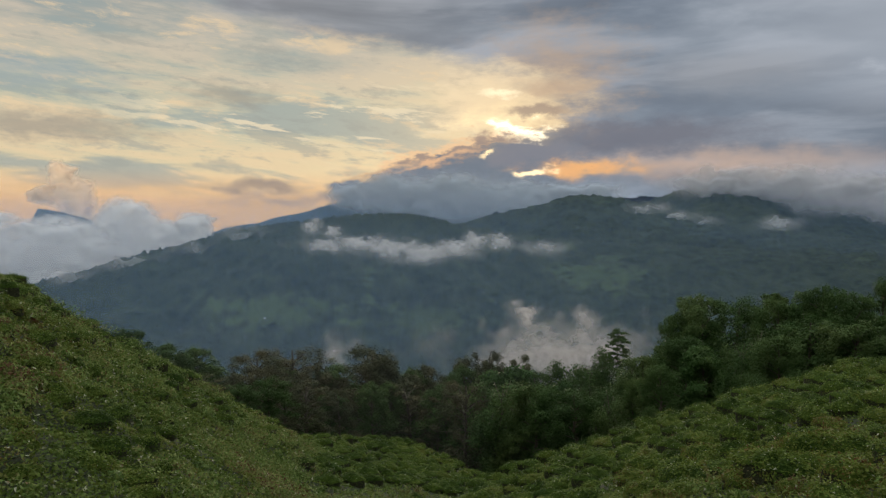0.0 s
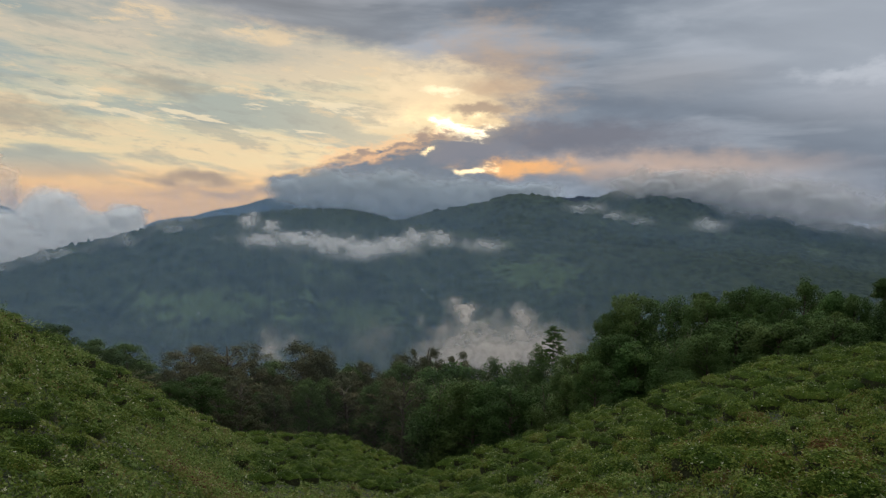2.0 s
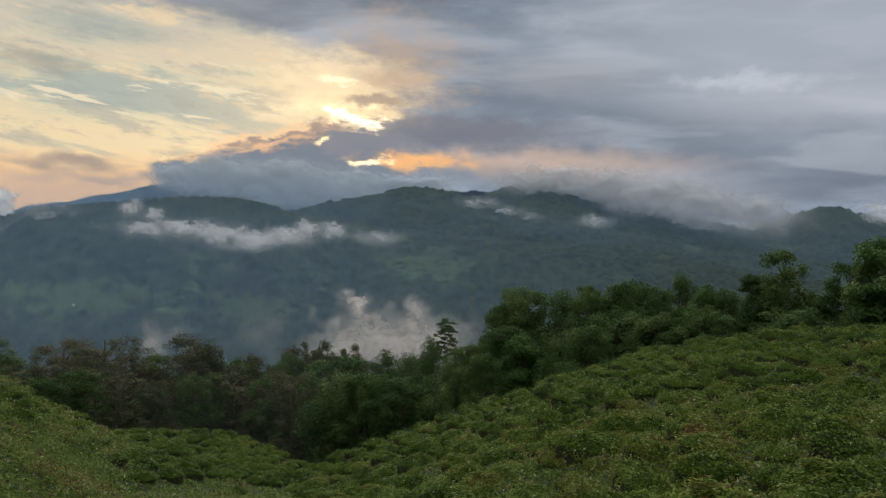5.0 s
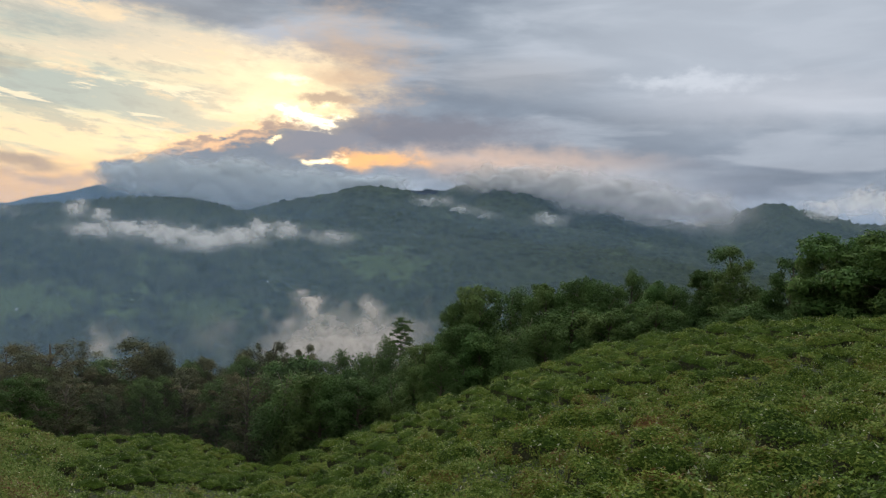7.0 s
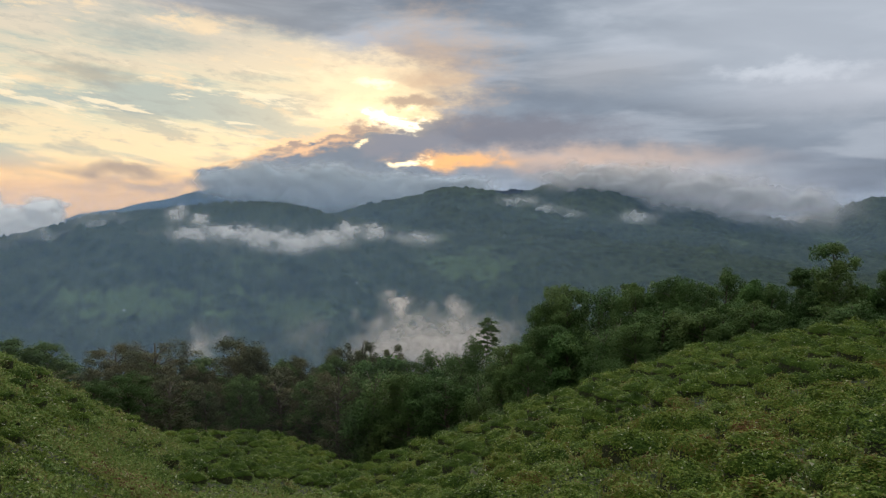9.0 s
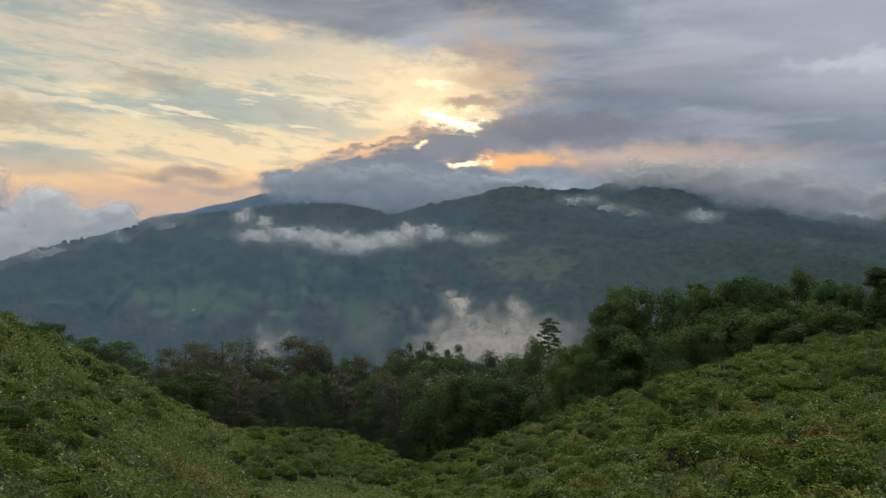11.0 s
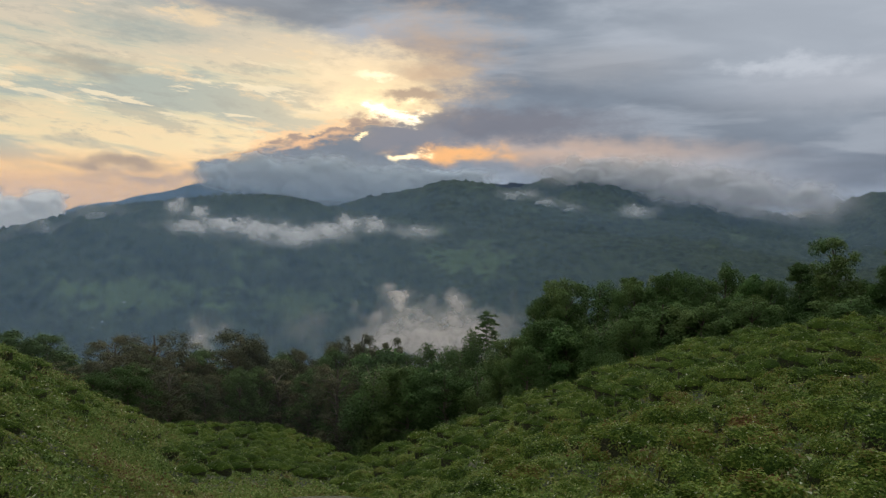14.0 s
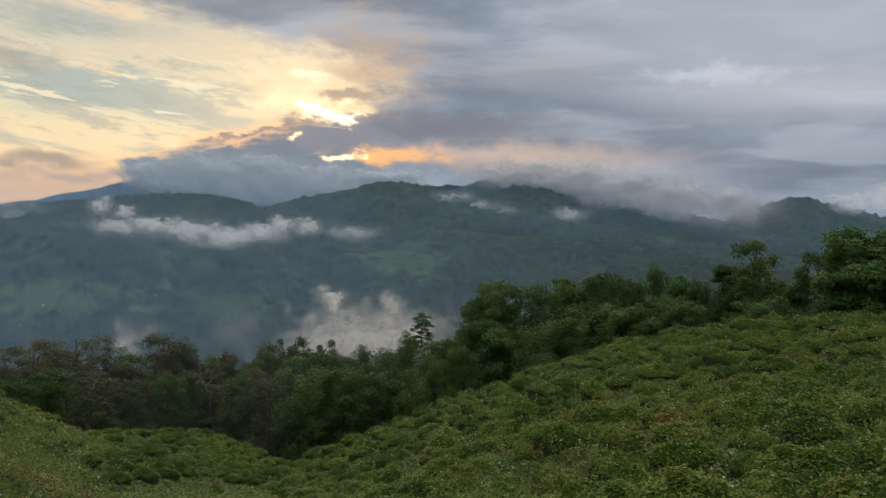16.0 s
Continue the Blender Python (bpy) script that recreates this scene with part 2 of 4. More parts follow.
TEA = leaf_material("tea_leaf", [(0.0, (0.030, 0.056, 0.012)), (0.3, (0.074, 0.122, 0.021)), (0.55, (0.132, 0.182, 0.033)),
                                 (0.75, (0.168, 0.192, 0.042)), (0.92, (0.140, 0.100, 0.032)), (1.0, (0.120, 0.056, 0.026))], 0.6, 0.16, 0.02, 0.16, 0.62)
BROAD = leaf_material("broad_leaf", [(0.0, (0.030, 0.060, 0.019)), (0.5, (0.060, 0.108, 0.034)), (1.0, (0.112, 0.152, 0.050))], 0.6, 0.05, 0.0, 0.3)
DARK = leaf_material("dark_leaf", [(0.0, (0.028, 0.056, 0.018)), (0.5, (0.054, 0.096, 0.028)), (1.0, (0.088, 0.128, 0.038))], 0.6, 0.05, 0.0, 0.25)
RUST = leaf_material("rusty_leaf", [(0.0, (0.038, 0.046, 0.026)), (0.5, (0.070, 0.078, 0.040)), (1.0, (0.118, 0.094, 0.050))], 0.65, 0.05, 0.0, 0.25)
BRIGHT = leaf_material("bright_leaf", [(0.0, (0.030, 0.068, 0.020)), (0.5, (0.062, 0.122, 0.036)), (1.0, (0.118, 0.170, 0.052))], 0.55, 0.05, 0.0, 0.3)


def plain(name, low, high, scale, rough=0.85, relief=0.0, distance=0.1):
    m, g, out = material(name)
    pos = g.add("ShaderNodeNewGeometry").outputs["Position"]
    n = g.noise(pos, scale, 6, 0.6)
    b = g.add("ShaderNodeBsdfPrincipled")
    g.put(b.inputs["Base Color"], g.mix(g.step(n, 0.3, 0.7), low, high))
    b.inputs["Roughness"].default_value = rough
    if relief:
        g.put(b.inputs["Normal"], bump(g, n, relief, distance))
    g.put(out.inputs[0], b.outputs[0])
    return m


BARK = plain("bark", (0.035, 0.028, 0.020), (0.105, 0.088, 0.066), 6.0, 0.9, 0.6, 0.03)
WALLS = plain("whitewash", (0.22, 0.21, 0.20), (0.40, 0.39, 0.37), 0.6)
TIN = plain("tin_roof", (0.30, 0.32, 0.34), (0.55, 0.57, 0.58), 0.8, 0.5)

# the closed leaf canopy of a clipped bush: fine leaf grain, drifting hue
m, g, out = material("tea_canopy")
pos = g.add("ShaderNodeNewGeometry").outputs["Position"]
own = g.add("ShaderNodeObjectInfo").outputs["Random"]
grain, drift, spot = g.noise(pos, 22.0, 4, 0.7), g.noise(pos, 0.16, 3, 0.6), g.noise(pos, 0.8, 2, 0.5)
f = g.sum(g.math("MULTIPLY_ADD", grain, 0.9, -0.28), g.math("MULTIPLY", own, 0.30), g.math("MULTIPLY_ADD", drift, 1.0, -0.56), g.math("MULTIPLY_ADD", spot, 0.9, -0.22))
c = g.ramp(f, [(0.0, (0.010, 0.022, 0.004)), (0.35, (0.030, 0.060, 0.008)), (0.65, (0.066, 0.105, 0.014)), (0.9, (0.100, 0.100, 0.022)), (1.0, (0.095, 0.050, 0.020))])
b = g.add("ShaderNodeBsdfPrincipled")
g.put(b.inputs["Base Color"], c)
b.inputs["Roughness"].default_value = 0.75
b.inputs["Specular IOR Level"].default_value = 0.12
g.put(b.inputs["Normal"], bump(g, grain, 1.0, 0.05))
g.put(out.inputs[0], b.outputs[0])
CANOPY = m

# ground: soil and weeds near by, rough pasture and wood further off
m, g, out = material("hill_ground")
pos = g.add("ShaderNodeNewGeometry").outputs["Position"]
nb, nf = g.noise(pos, 0.25, 5, 0.6), g.noise(pos, 5.0, 6, 0.65)
c = g.mix(g.step(nf, 0.35, 0.65), (0.013, 0.016, 0.006), (0.030, 0.046, 0.011))
c = g.mix(g.math("MULTIPLY", g.step(nb, 0.5, 0.7), 0.4), c, (0.040, 0.034, 0.016))
b = g.add("ShaderNodeBsdfPrincipled")
g.put(b.inputs["Base Color"], c)
b.inputs["Roughness"].default_value = 0.95
g.put(b.inputs["Normal"], bump(g, nf, 0.9, 0.15))
g.put(out.inputs[0], b.outputs[0])
GROUND = m

# wooded mountainside with clearings
m, g, out = material("mountain_forest")
pos = g.add("ShaderNodeNewGeometry").outputs["Position"]
crowns = g.noise(pos, 0.055, 5, 0.65)
stand = g.noise(pos, 0.014, 7, 0.64, 0.4)
fields = g.noise(pos, 0.0085, 7, 0.6, 0.8)
c = g.mix(g.step(crowns, 0.32, 0.68), (0.010, 0.017, 0.009), (0.032, 0.046, 0.021))
c = g.mix(g.math("MULTIPLY", g.step(stand, 0.46, 0.62), 0.55), c, (0.040, 0.054, 0.026))
c = g.mix(g.math("MULTIPLY", g.step(fields, 0.58, 0.68), 0.42), c, (0.075, 0.105, 0.042))
# terraced clearings at the foot of the slopes and on one shoulder
sep = g.add("ShaderNodeSeparateXYZ")
g.put(sep.inputs[0], pos)
broken = g.math("MULTIPLY", g.math("SUBTRACT", g.noise(pos, 0.020, 7, 0.68, 0.6), 0.5), 6.0)
for x0, z0, wx, wz, k in ((-330, -160, 150, 24, 0.42), (360, -112, 100, 22, 0.34), (-60, -175, 110, 18, 0.26)):
    dx, dz = g.math("DIVIDE", g.math("SUBTRACT", sep.outputs[0], x0), wx), g.math("DIVIDE", g.math("SUBTRACT", sep.outputs[2], z0), wz)
    d = g.math("ADD", g.math("SQRT", g.math("ADD", g.math("MULTIPLY", dx, dx), g.math("MULTIPLY", dz, dz))), broken)
    c = g.mix(g.math("MULTIPLY", g.step(d, 1.3, 0.4), k), c, (0.105, 0.150, 0.052))
b = g.add("ShaderNodeBsdfPrincipled")
g.put(b.inputs["Base Color"], c)
b.inputs["Roughness"].default_value = 0.95
b.inputs["Specular IOR Level"].default_value = 0.1
g.put(b.inputs["Normal"], bump(g, crowns, 1.0, 9.0))
g.put(out.inputs[0], b.outputs[0])
FOREST = m


def vapour(name, tint, body=1.0, grain=0.01, lo=0.35, hi=0.8, back=0.5, ragged=0.9):
    """Cloud, or a tinted sheet for painted haze: droplets scatter daylight both ways; how thick it lies is the mesh's
    density, broken up by noise.
    """
    m, g, out = material(name)
    pos = g.add("ShaderNodeNewGeometry").outputs["Position"]
    thickness = g.add("ShaderNodeAttribute")
    thickness.attribute_name = "thickness"
    dens = thickness.outputs["Fac"]
    if ragged:
        n = g.noise(pos, grain, 8, 0.6, 0.7)
        dens = g.math("MULTIPLY_ADD", g.math("SUBTRACT", n, 0.5), ragged, dens)
        thick = g.math("MULTIPLY", g.step(dens, lo, hi), body)
    else:
        thick = g.math("MULTIPLY", dens, body)
    d, tr, tp = g.add("ShaderNodeBsdfDiffuse"), g.add("ShaderNodeBsdfTranslucent"), g.add("ShaderNodeBsdfTransparent")
    g.put(d.inputs[0], tint)
    g.put(tr.inputs[0], tint)
    both, mx = g.add("ShaderNodeMixShader"), g.add("ShaderNodeMixShader")
    both.inputs[0].default_value = back
    g.put(both.inputs[1], d.outputs[0])
    g.put(both.inputs[2], tr.outputs[0])
    g.put(mx.inputs[0], thick)
    g.put(mx.inputs[1], tp.outputs[0])
    g.put(mx.inputs[2], both.outputs[0])
    g.put(out.inputs[0], mx.outputs[0])
    return m


# ---- mesh helpers ----
def mesh_from(name, verts, faces, mat, smooth=False):
    me = bpy.data.meshes.new(name)
    verts, faces = np.asarray(verts, np.float32), np.asarray(faces, np.int32)
    k = faces.shape[1]
    me.vertices.add(len(verts))
    me.vertices.foreach_set("co", verts.ravel())
    me.loops.add(faces.size)
    me.loops.foreach_set("vertex_index", faces.ravel())
    me.polygons.add(len(faces))
    me.polygons.foreach_set("loop_start", np.arange(0, faces.size, k, dtype=np.int32))
    me.polygons.foreach_set("use_smooth", np.full(len(faces), smooth))
    me.update(calc_edges=True)
    me.materials.append(mat)
    return me


def part(name, me, parent, label=""):
    ob = new(name, me)
    ob.parent = parent
    return tagged(ob, label) if label else ob


def grid_faces(rows, cols, closed=False):
    i, j = np.meshgrid(np.arange(rows - 1), np.arange(cols if closed else cols - 1), indexing="ij")
    k = (j + 1) % cols
    return np.stack([i * cols + j, i * cols + k, (i + 1) * cols + k, (i + 1) * cols + j], -1).reshape(-1, 4)


def vnoise(x, y, seed=0):
    """Smooth value noise in the plane, 0 to 1."""
    x, y = np.asarray(x, float), np.asarray(y, float)
    xi, yi = np.floor(x).astype(np.int64), np.floor(y).astype(np.int64)
    fx, fy = x - xi, y - yi
    fx, fy = fx * fx * (3 - 2 * fx), fy * fy * (3 - 2 * fy)

    def h(a, b):
        v = (a * 374761393 + b * 668265263 + seed * 1442695041) & 0x7FFFFFFF
        v = ((v ^ (v >> 13)) * 1274126177) & 0x7FFFFFFF
        return ((v ^ (v >> 16)) & 0xFFFF) / 65535.0
    return (h(xi, yi) * (1 - fx) + h(xi + 1, yi) * fx) * (1 - fy) + (h(xi, yi + 1) * (1 - fx) + h(xi + 1, yi + 1) * fx) * fy


def fbm(x, y, octaves=5, seed=0, gain=0.5):
    total, amp, s = 0.0, 1.0, 0.0
    for k in range(octaves):
        total = total + amp * vnoise(np.asarray(x) * 2 ** k + 17 * k, np.asarray(y) * 2 ** k - 9 * k, seed + k)
        s += amp
        amp *= gain
    return total / s


def at(az, r, z):
    """A place by bearing (degrees right of ahead), distance over ground and height over the eye."""
    a = np.radians(az)
    return np.stack(np.broadcast_arrays(r * np.sin(a), r * np.cos(a), z + EYE), -1)


# ---- the lie of the land round the camera: two tea-covered spurs with a gully between ----
BEARING = [-180, -75, -50, -31, -29, -26.7, -24.2, -20.4, -16.5, -13.6, -11.1, -6.3, -2.8, 0.3, 2.9, 7.1, 12.3, 18, 24.5, 28.7, 32.7, 36.6, 40.3, 46, 60, 80, 180]
# unseen rise at the sides and behind, added to block light from the rear
CREST_EL = [26, 12, 1.5, -3.3, -4.5, -6.4, -7.9, -10.1, -12.6, -14.2, -15.5, -15.75, -16.3, -17.3, -18.7, -17.6, -15.6, -13.4, -10.95, -9.2, -8.1, -7.2, -6.5, -5.9, -4, 9, 26]
CREST_R = [60, 45, 38, 36, 36.5, 37, 38, 39, 41, 43.5, 47, 56, 57, 54, 50, 47, 46, 46, 47, 48, 48, 47, 46, 44, 42, 50, 60]
FOOT_EL = [2, -9, -19, -20, -20, -20, -20, -20.5, -21, -21, -21.5, -21.5, -21.5, -21.5, -21.5, -21.5, -21.5, -21.5, -21.5, -21.5, -21, -21, -20.5, -20, -16, -5, 2]
FOOT_R = [14, 12, 13, 14, 14, 14.5, 15, 16, 18, 21, 25, 29, 32, 34, 34, 28, 22, 18, 15, 14, 13.5, 13, 13, 12.5, 12, 13, 14]
PLANT = 0.42


def crest(azd):
    return np.interp(azd, BEARING, CREST_R), np.interp(azd, BEARING, CREST_EL)


def land(azd, r):
    """Height of the ground relative to the eye."""
    rc, ec = crest(azd)
    rb, eb = np.interp(azd, BEARING, FOOT_R), np.interp(azd, BEARING, FOOT_EL)
    zc, zb = rc * np.tan(np.radians(ec)) - PLANT * np.interp(azd, [-22, -6], [0.0, 1.0]), rb * np.tan(np.radians(eb))
    u = np.clip((r - rb) / (rc - rb), 0, 1)
    z_in = -EYE + (zb + EYE) * np.clip((r - 1.5) / (rb - 1.5), 0, 1)
    z_mid = zb + (zc - zb) * (u + 0.22 * u * (1 - u))
    d = np.maximum(r - rc, 0)
    z_out = zc - 0.02 * d - 0.55 * np.minimum(d, 9) * np.minimum(d / 4, 1) - 0.22 * np.clip(d - 9, 0, 70) - 0.42 * np.clip(d - 79, 0, 1200)
    z = np.where(r < rb, z_in, np.where(r < rc, z_mid, z_out))
    wob = (fbm(r * np.sin(np.radians(azd)) / 7 + 50, r * np.cos(np.radians(azd)) / 7 + 50, 3, 5) - 0.5) * 0.9
    lumps = (fbm(r * np.sin(np.radians(azd)) / 1.7 + 20, r * np.cos(np.radians(azd)) / 1.7 + 20, 2, 9) - 0.5) * np.interp(azd, [-60, -40, -10, -5], [0, 0.9, 0.7, 0.0])
    wob = wob + lumps
    return np.maximum(z + wob * np.clip((r - 6) / 8, 0, 1) * np.clip((rc + 1 - r) / 8, 0, 1), -420.0)


cols = 540
rr = np.concatenate([[0.0], np.linspace(0.4, 12, 14), np.linspace(12.6, 90, 130), np.geomspace(92, 4700, 60)])
A, Rr = np.meshgrid(np.linspace(-180, 180, cols, endpoint=False), rr)
ground = new("ground", mesh_from("ground", at(A, Rr, land(A, Rr)).reshape(-1, 3), grid_faces(len(rr), cols, True), GROUND, True))
tagged(ground, "steep hillside soil falling away to a deep valley", "ground", kind="structure")


# ---- mountains ----
def mountain(name, label, azs, els, r_top, r_foot, z_foot, seed, rough=0.26, step=0.085):
    a = np.arange(azs[0], azs[-1], step)
    e = np.interp(a, azs, els)
    k = np.clip(np.minimum(a - a[0], a[-1] - a) / 2.0, 0.1, 1)
    # rounded shoulders, then single trees along the skyline
    e = e + (fbm(a * 0.5, a * 0 + seed, 3, seed) - 0.5) * 0.35 * k
    trees = fbm(a * 5.0, a * 0 + 3.3, 3, seed + 20, 0.7) - 0.5 + 1.2 * np.maximum(vnoise(a * 4.1, a * 0 + 8.8, seed + 40) - 0.70, 0)
    z_top = r_top * np.tan(np.radians(e))
    v = np.concatenate([np.linspace(0, 1, 90), [1.03, 1.08, 1.2]])[:, None]
    up = np.clip(v, 0, 1)
    r = r_foot + (r_top - r_foot) * v
    ravine = (fbm(a[None] * 0.30 + 0 * v, v * 2.0, 3, seed + 60, 0.4) - 0.5)
    rgt = r + ravine * 0.22 * (r_top - r_foot) * np.sin(np.pi * up)
    z = z_foot + (z_top[None] - z_foot) * (up ** 0.92)
    z = z + (fbm(a[None] * 0.6, v * 5, 3, seed + 80, 0.42) - 0.5) * 45 * np.sin(np.pi * up)
    z = z + (trees * rough * r_top * 0.0175)[None] * np.clip((up - 0.97) * 34, 0, 1) * 1.6
    arc, rise = a[None] * r_top * 0.0175, v * (r_top - r_foot)
    gully = np.abs(fbm(arc / 260 + 0.5 * v, rise / 900, 3, seed + 70, 0.5) - 0.5)
    z = z + (gully - 0.12) * 110 * np.sin(np.pi * up) ** 0.7
    z = z + (fbm(arc / 22, rise / 22, 2, seed + 90, 0.6) - 0.5) * 19 * np.clip(up * 8, 0, 1) * np.clip((1 - up) * 20, 0, 1)
    z = np.where(v > 1, z - (v - 1) * 1500, z)
    ob = new(name, mesh_from(name, at(a[None] + 0 * v, rgt, z).reshape(-1, 3), grid_faces(len(v), len(a)), FOREST, True))
    return tagged(ob, label, "mountain", kind="structure")


mountain("mountain_ridge_1", "dark forested mountain flank across the valley",
         [-46, -36, -31, -29, -24.5, -20.7, -16.4, -11, -8, -5.9, -2.8, -0.2, 1.6, 5, 10, 16, 24, 34, 46, 62],
         [-8, -6.2, -4.8, -3.9, -2.5, -1.57, -0.26, 0.5, 0.85, 1.08, 1.04, 0.65, 0.1, -0.5, -1.0, -1.2, -1.8, -3.0, -3.8, -4.5],
         2000, 850, -400, 11)
mountain("mountain_ridge_2", "forested shoulder rising behind the nearer ridge",
         [-6, 0.3, 3.7, 6.4, 9.4, 11.9, 14.4, 17.6, 24, 34, 44], [-1.5, 0, 0.95, 1.6, 2.23, 2.47, 2.02, 1.12, 0, -1.5, -3],
         2450, 1500, -250, 23)
mountain("mountain_ridge_3", "high wooded summit with its top in cloud",
         [6, 11.8, 14.8, 17.8, 19.9, 22.5, 25.5, 28.8, 31.6, 34.4, 40, 50], [-1.5, 0.76, 1.65, 2.7, 3.4, 3.2, 2.3, 1.54, 0.8, 0.15, -1.5, -4],
         2950, 1900, -250, 31)
mountain("mountain_ridge_4", "far hazy ridge beyond the side valley",
         [24, 32.4, 34.9, 37.4, 39.9, 41.3, 43.4, 45.7, 52, 64], [-2.2, -0.4, 0.4, 1.14, 1.75, 1.72, 1.14, 0.6, 0.2, -2],
         3350, 2000, -300, 47)
mountain("mountain_ridge_5", "distant blue ridge below the clear sky",
         [-22, -16.4, -14.3, -11.4, -8.9, -7.2, -4.6, 0.7, 8], [-2.5, -0.1, 0.29, 0.93, 1.7, 2.0, 1.6, 1.0, 0], 3900, 3000, -250, 53, 0.05)
mountain("mountain_ridge_6", "dark sliver of a far ridge showing between clouds",
         [-31, -29.3, -28.7, -27.3, -25.6, -23.5, -20], [-3, 0.1, 1.25, 1.02, 0.55, -0.2, -2], 4300, 3500, -250, 59, 0.02)


# ---- painted haze sheets and clouds ----
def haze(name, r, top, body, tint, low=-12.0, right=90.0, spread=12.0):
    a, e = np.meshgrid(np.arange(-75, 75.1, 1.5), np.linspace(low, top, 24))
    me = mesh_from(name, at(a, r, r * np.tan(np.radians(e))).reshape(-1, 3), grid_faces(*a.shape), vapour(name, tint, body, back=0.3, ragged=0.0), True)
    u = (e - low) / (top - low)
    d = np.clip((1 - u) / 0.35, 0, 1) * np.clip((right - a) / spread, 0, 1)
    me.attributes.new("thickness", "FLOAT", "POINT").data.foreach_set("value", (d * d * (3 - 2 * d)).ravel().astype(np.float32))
    return tagged(new(name, me), "see-through bluish sheet that paints in the evening haze of distance", "haze", kind="stuff")


# see-through curtains: the blue veil of distance is put into their tint
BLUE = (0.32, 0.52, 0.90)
# faint near curtain, added to lift the dark wood in the gully
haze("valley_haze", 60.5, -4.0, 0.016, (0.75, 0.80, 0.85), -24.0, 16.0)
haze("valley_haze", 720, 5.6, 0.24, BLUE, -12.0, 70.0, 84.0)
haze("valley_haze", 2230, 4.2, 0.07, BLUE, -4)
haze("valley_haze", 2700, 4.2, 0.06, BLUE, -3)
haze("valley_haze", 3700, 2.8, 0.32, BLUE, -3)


def cloud(name, label, r, blobs, mat, seed, deep=40.0, layers=2, cell=0.09, rag=0.55, fall=(0.55, 1.3)):
    """A bank of cloud: curved, billowing veils, one behind the other. blobs: bearing, height in degrees, half width, half height, weight."""
    b = np.array(blobs, float)
    a0, a1 = (b[:, 0] - 2.6 * b[:, 2]).min(), (b[:, 0] + 2.6 * b[:, 2]).max()
    e0, e1 = (b[:, 1] - 2.4 * b[:, 3]).min(), (b[:, 1] + 2.4 * b[:, 3]).max()
    na, ne = int((a1 - a0) / cell) + 2, int((e1 - e0) / (cell * 0.8)) + 2
    verts, faces, dens = [], [], []
    for k in range(layers):
        a, e = np.meshgrid(np.linspace(a0, a1, na), np.linspace(e0, e1, ne))
        s = min(b[:, 3].max(), 1.2)
        wa = a + (fbm(a / s * 0.8, e / s * 1.1, 6, seed + 3 * k, 0.54) - 0.5) * rag * 3.2 * s
        we = e + (fbm(a / s * 0.8 + 40, e / s * 1.1, 6, seed + 3 * k + 1, 0.54) - 0.5) * rag * 2.4 * s
        d = np.zeros_like(a)
        for ba, be, ra, re, wt in b:
            dy = (we - be) / re
            q = ((wa - ba) / ra) ** 2 + np.where(dy < 0, 0.7 * dy, 1.35 * dy) ** 2
            d = np.maximum(d, wt * np.exp(-fall[0] * q ** fall[1]))
        # nothing reaches the rim of the veil
        rim = np.minimum.reduce([a - a0, a1 - a, (e - e0) * 1.5, (e1 - e) * 1.5]) / 0.5
        d = d * np.clip(rim, 0, 1)
        rad = r + k * deep * 1.2 - deep * d * (0.6 + 0.8 * fbm(a / s * 0.9, e / s * 0.9, 2, seed + 9 + k))
        verts.append(at(a, rad, rad * np.tan(np.radians(e))).reshape(-1, 3))
        f = grid_faces(*a.shape)
        dq = d.ravel()
        f = f[dq[f].max(axis=1) > 0.01]
        faces.append(f + sum(len(v) for v in verts[:-1]))
        dens.append(dq)
    me = mesh_from(name, np.concatenate(verts), np.concatenate(faces), mat, True)
    me.attributes.new("thickness", "FLOAT", "POINT").data.foreach_set("value", np.concatenate(dens).astype(np.float32))
    return tagged(new(name, me), label, "cloud", kind="stuff")


CUMULUS = vapour("cumulus_vapour", (0.93, 0.92, 0.93), 0.90, 0.008, 0.20, 0.75, 0.45, 0.55)
TOWER = vapour("far_cumulus_vapour", (0.95, 0.82, 0.68), 0.90, 0.008, 0.25, 0.75, 0.6, 0.5)
BANK = vapour("cloud_bank_vapour", (0.48, 0.54, 0.63), 0.80, 0.004, 0.08, 0.80, 0.3, 0.6)
CAP = vapour("summit_cloud_vapour", (0.58, 0.585, 0.64), 0.92, 0.004, 0.04, 1.0, 0.3, 0.5)
MIST = vapour("mist_vapour", (0.88, 0.87, 0.90), 0.70, 0.020, 0.02, 1.25, 0.5, 1.0)
VALLEY = vapour("valley_mist_vapour", (0.88, 0.82, 0.82), 0.62, 0.026, 0.06, 1.3, 0.5, 1.1)
THIN = vapour("thin_mist_vapour", (0.86, 0.86, 0.90), 0.50, 0.012, 0.06, 1.2, 0.5, 1.0)

cloud("cumulus_bank", "billowing pale grey cumulus bank below the far ridge", 3500,
      [(-33.5, -1.5, 3.5, 2.6, 1), (-29, -1.8, 4, 2.0, 1), (-25.5, -2.0, 3.5, 1.8, 1), (-27.4, -0.6, 2.6, 1.3, 1), (-23.3, 0.3, 1.9, 1.8, 1), (-18.6, 0.1, 1.2, 1.2, 1),
       (-20.8, -0.8, 2.6, 1.5, 1), (-31.6, 0.5, 1.6, 0.8, 0.8)], CUMULUS, 5, 85, 2, 0.10, 0.5)
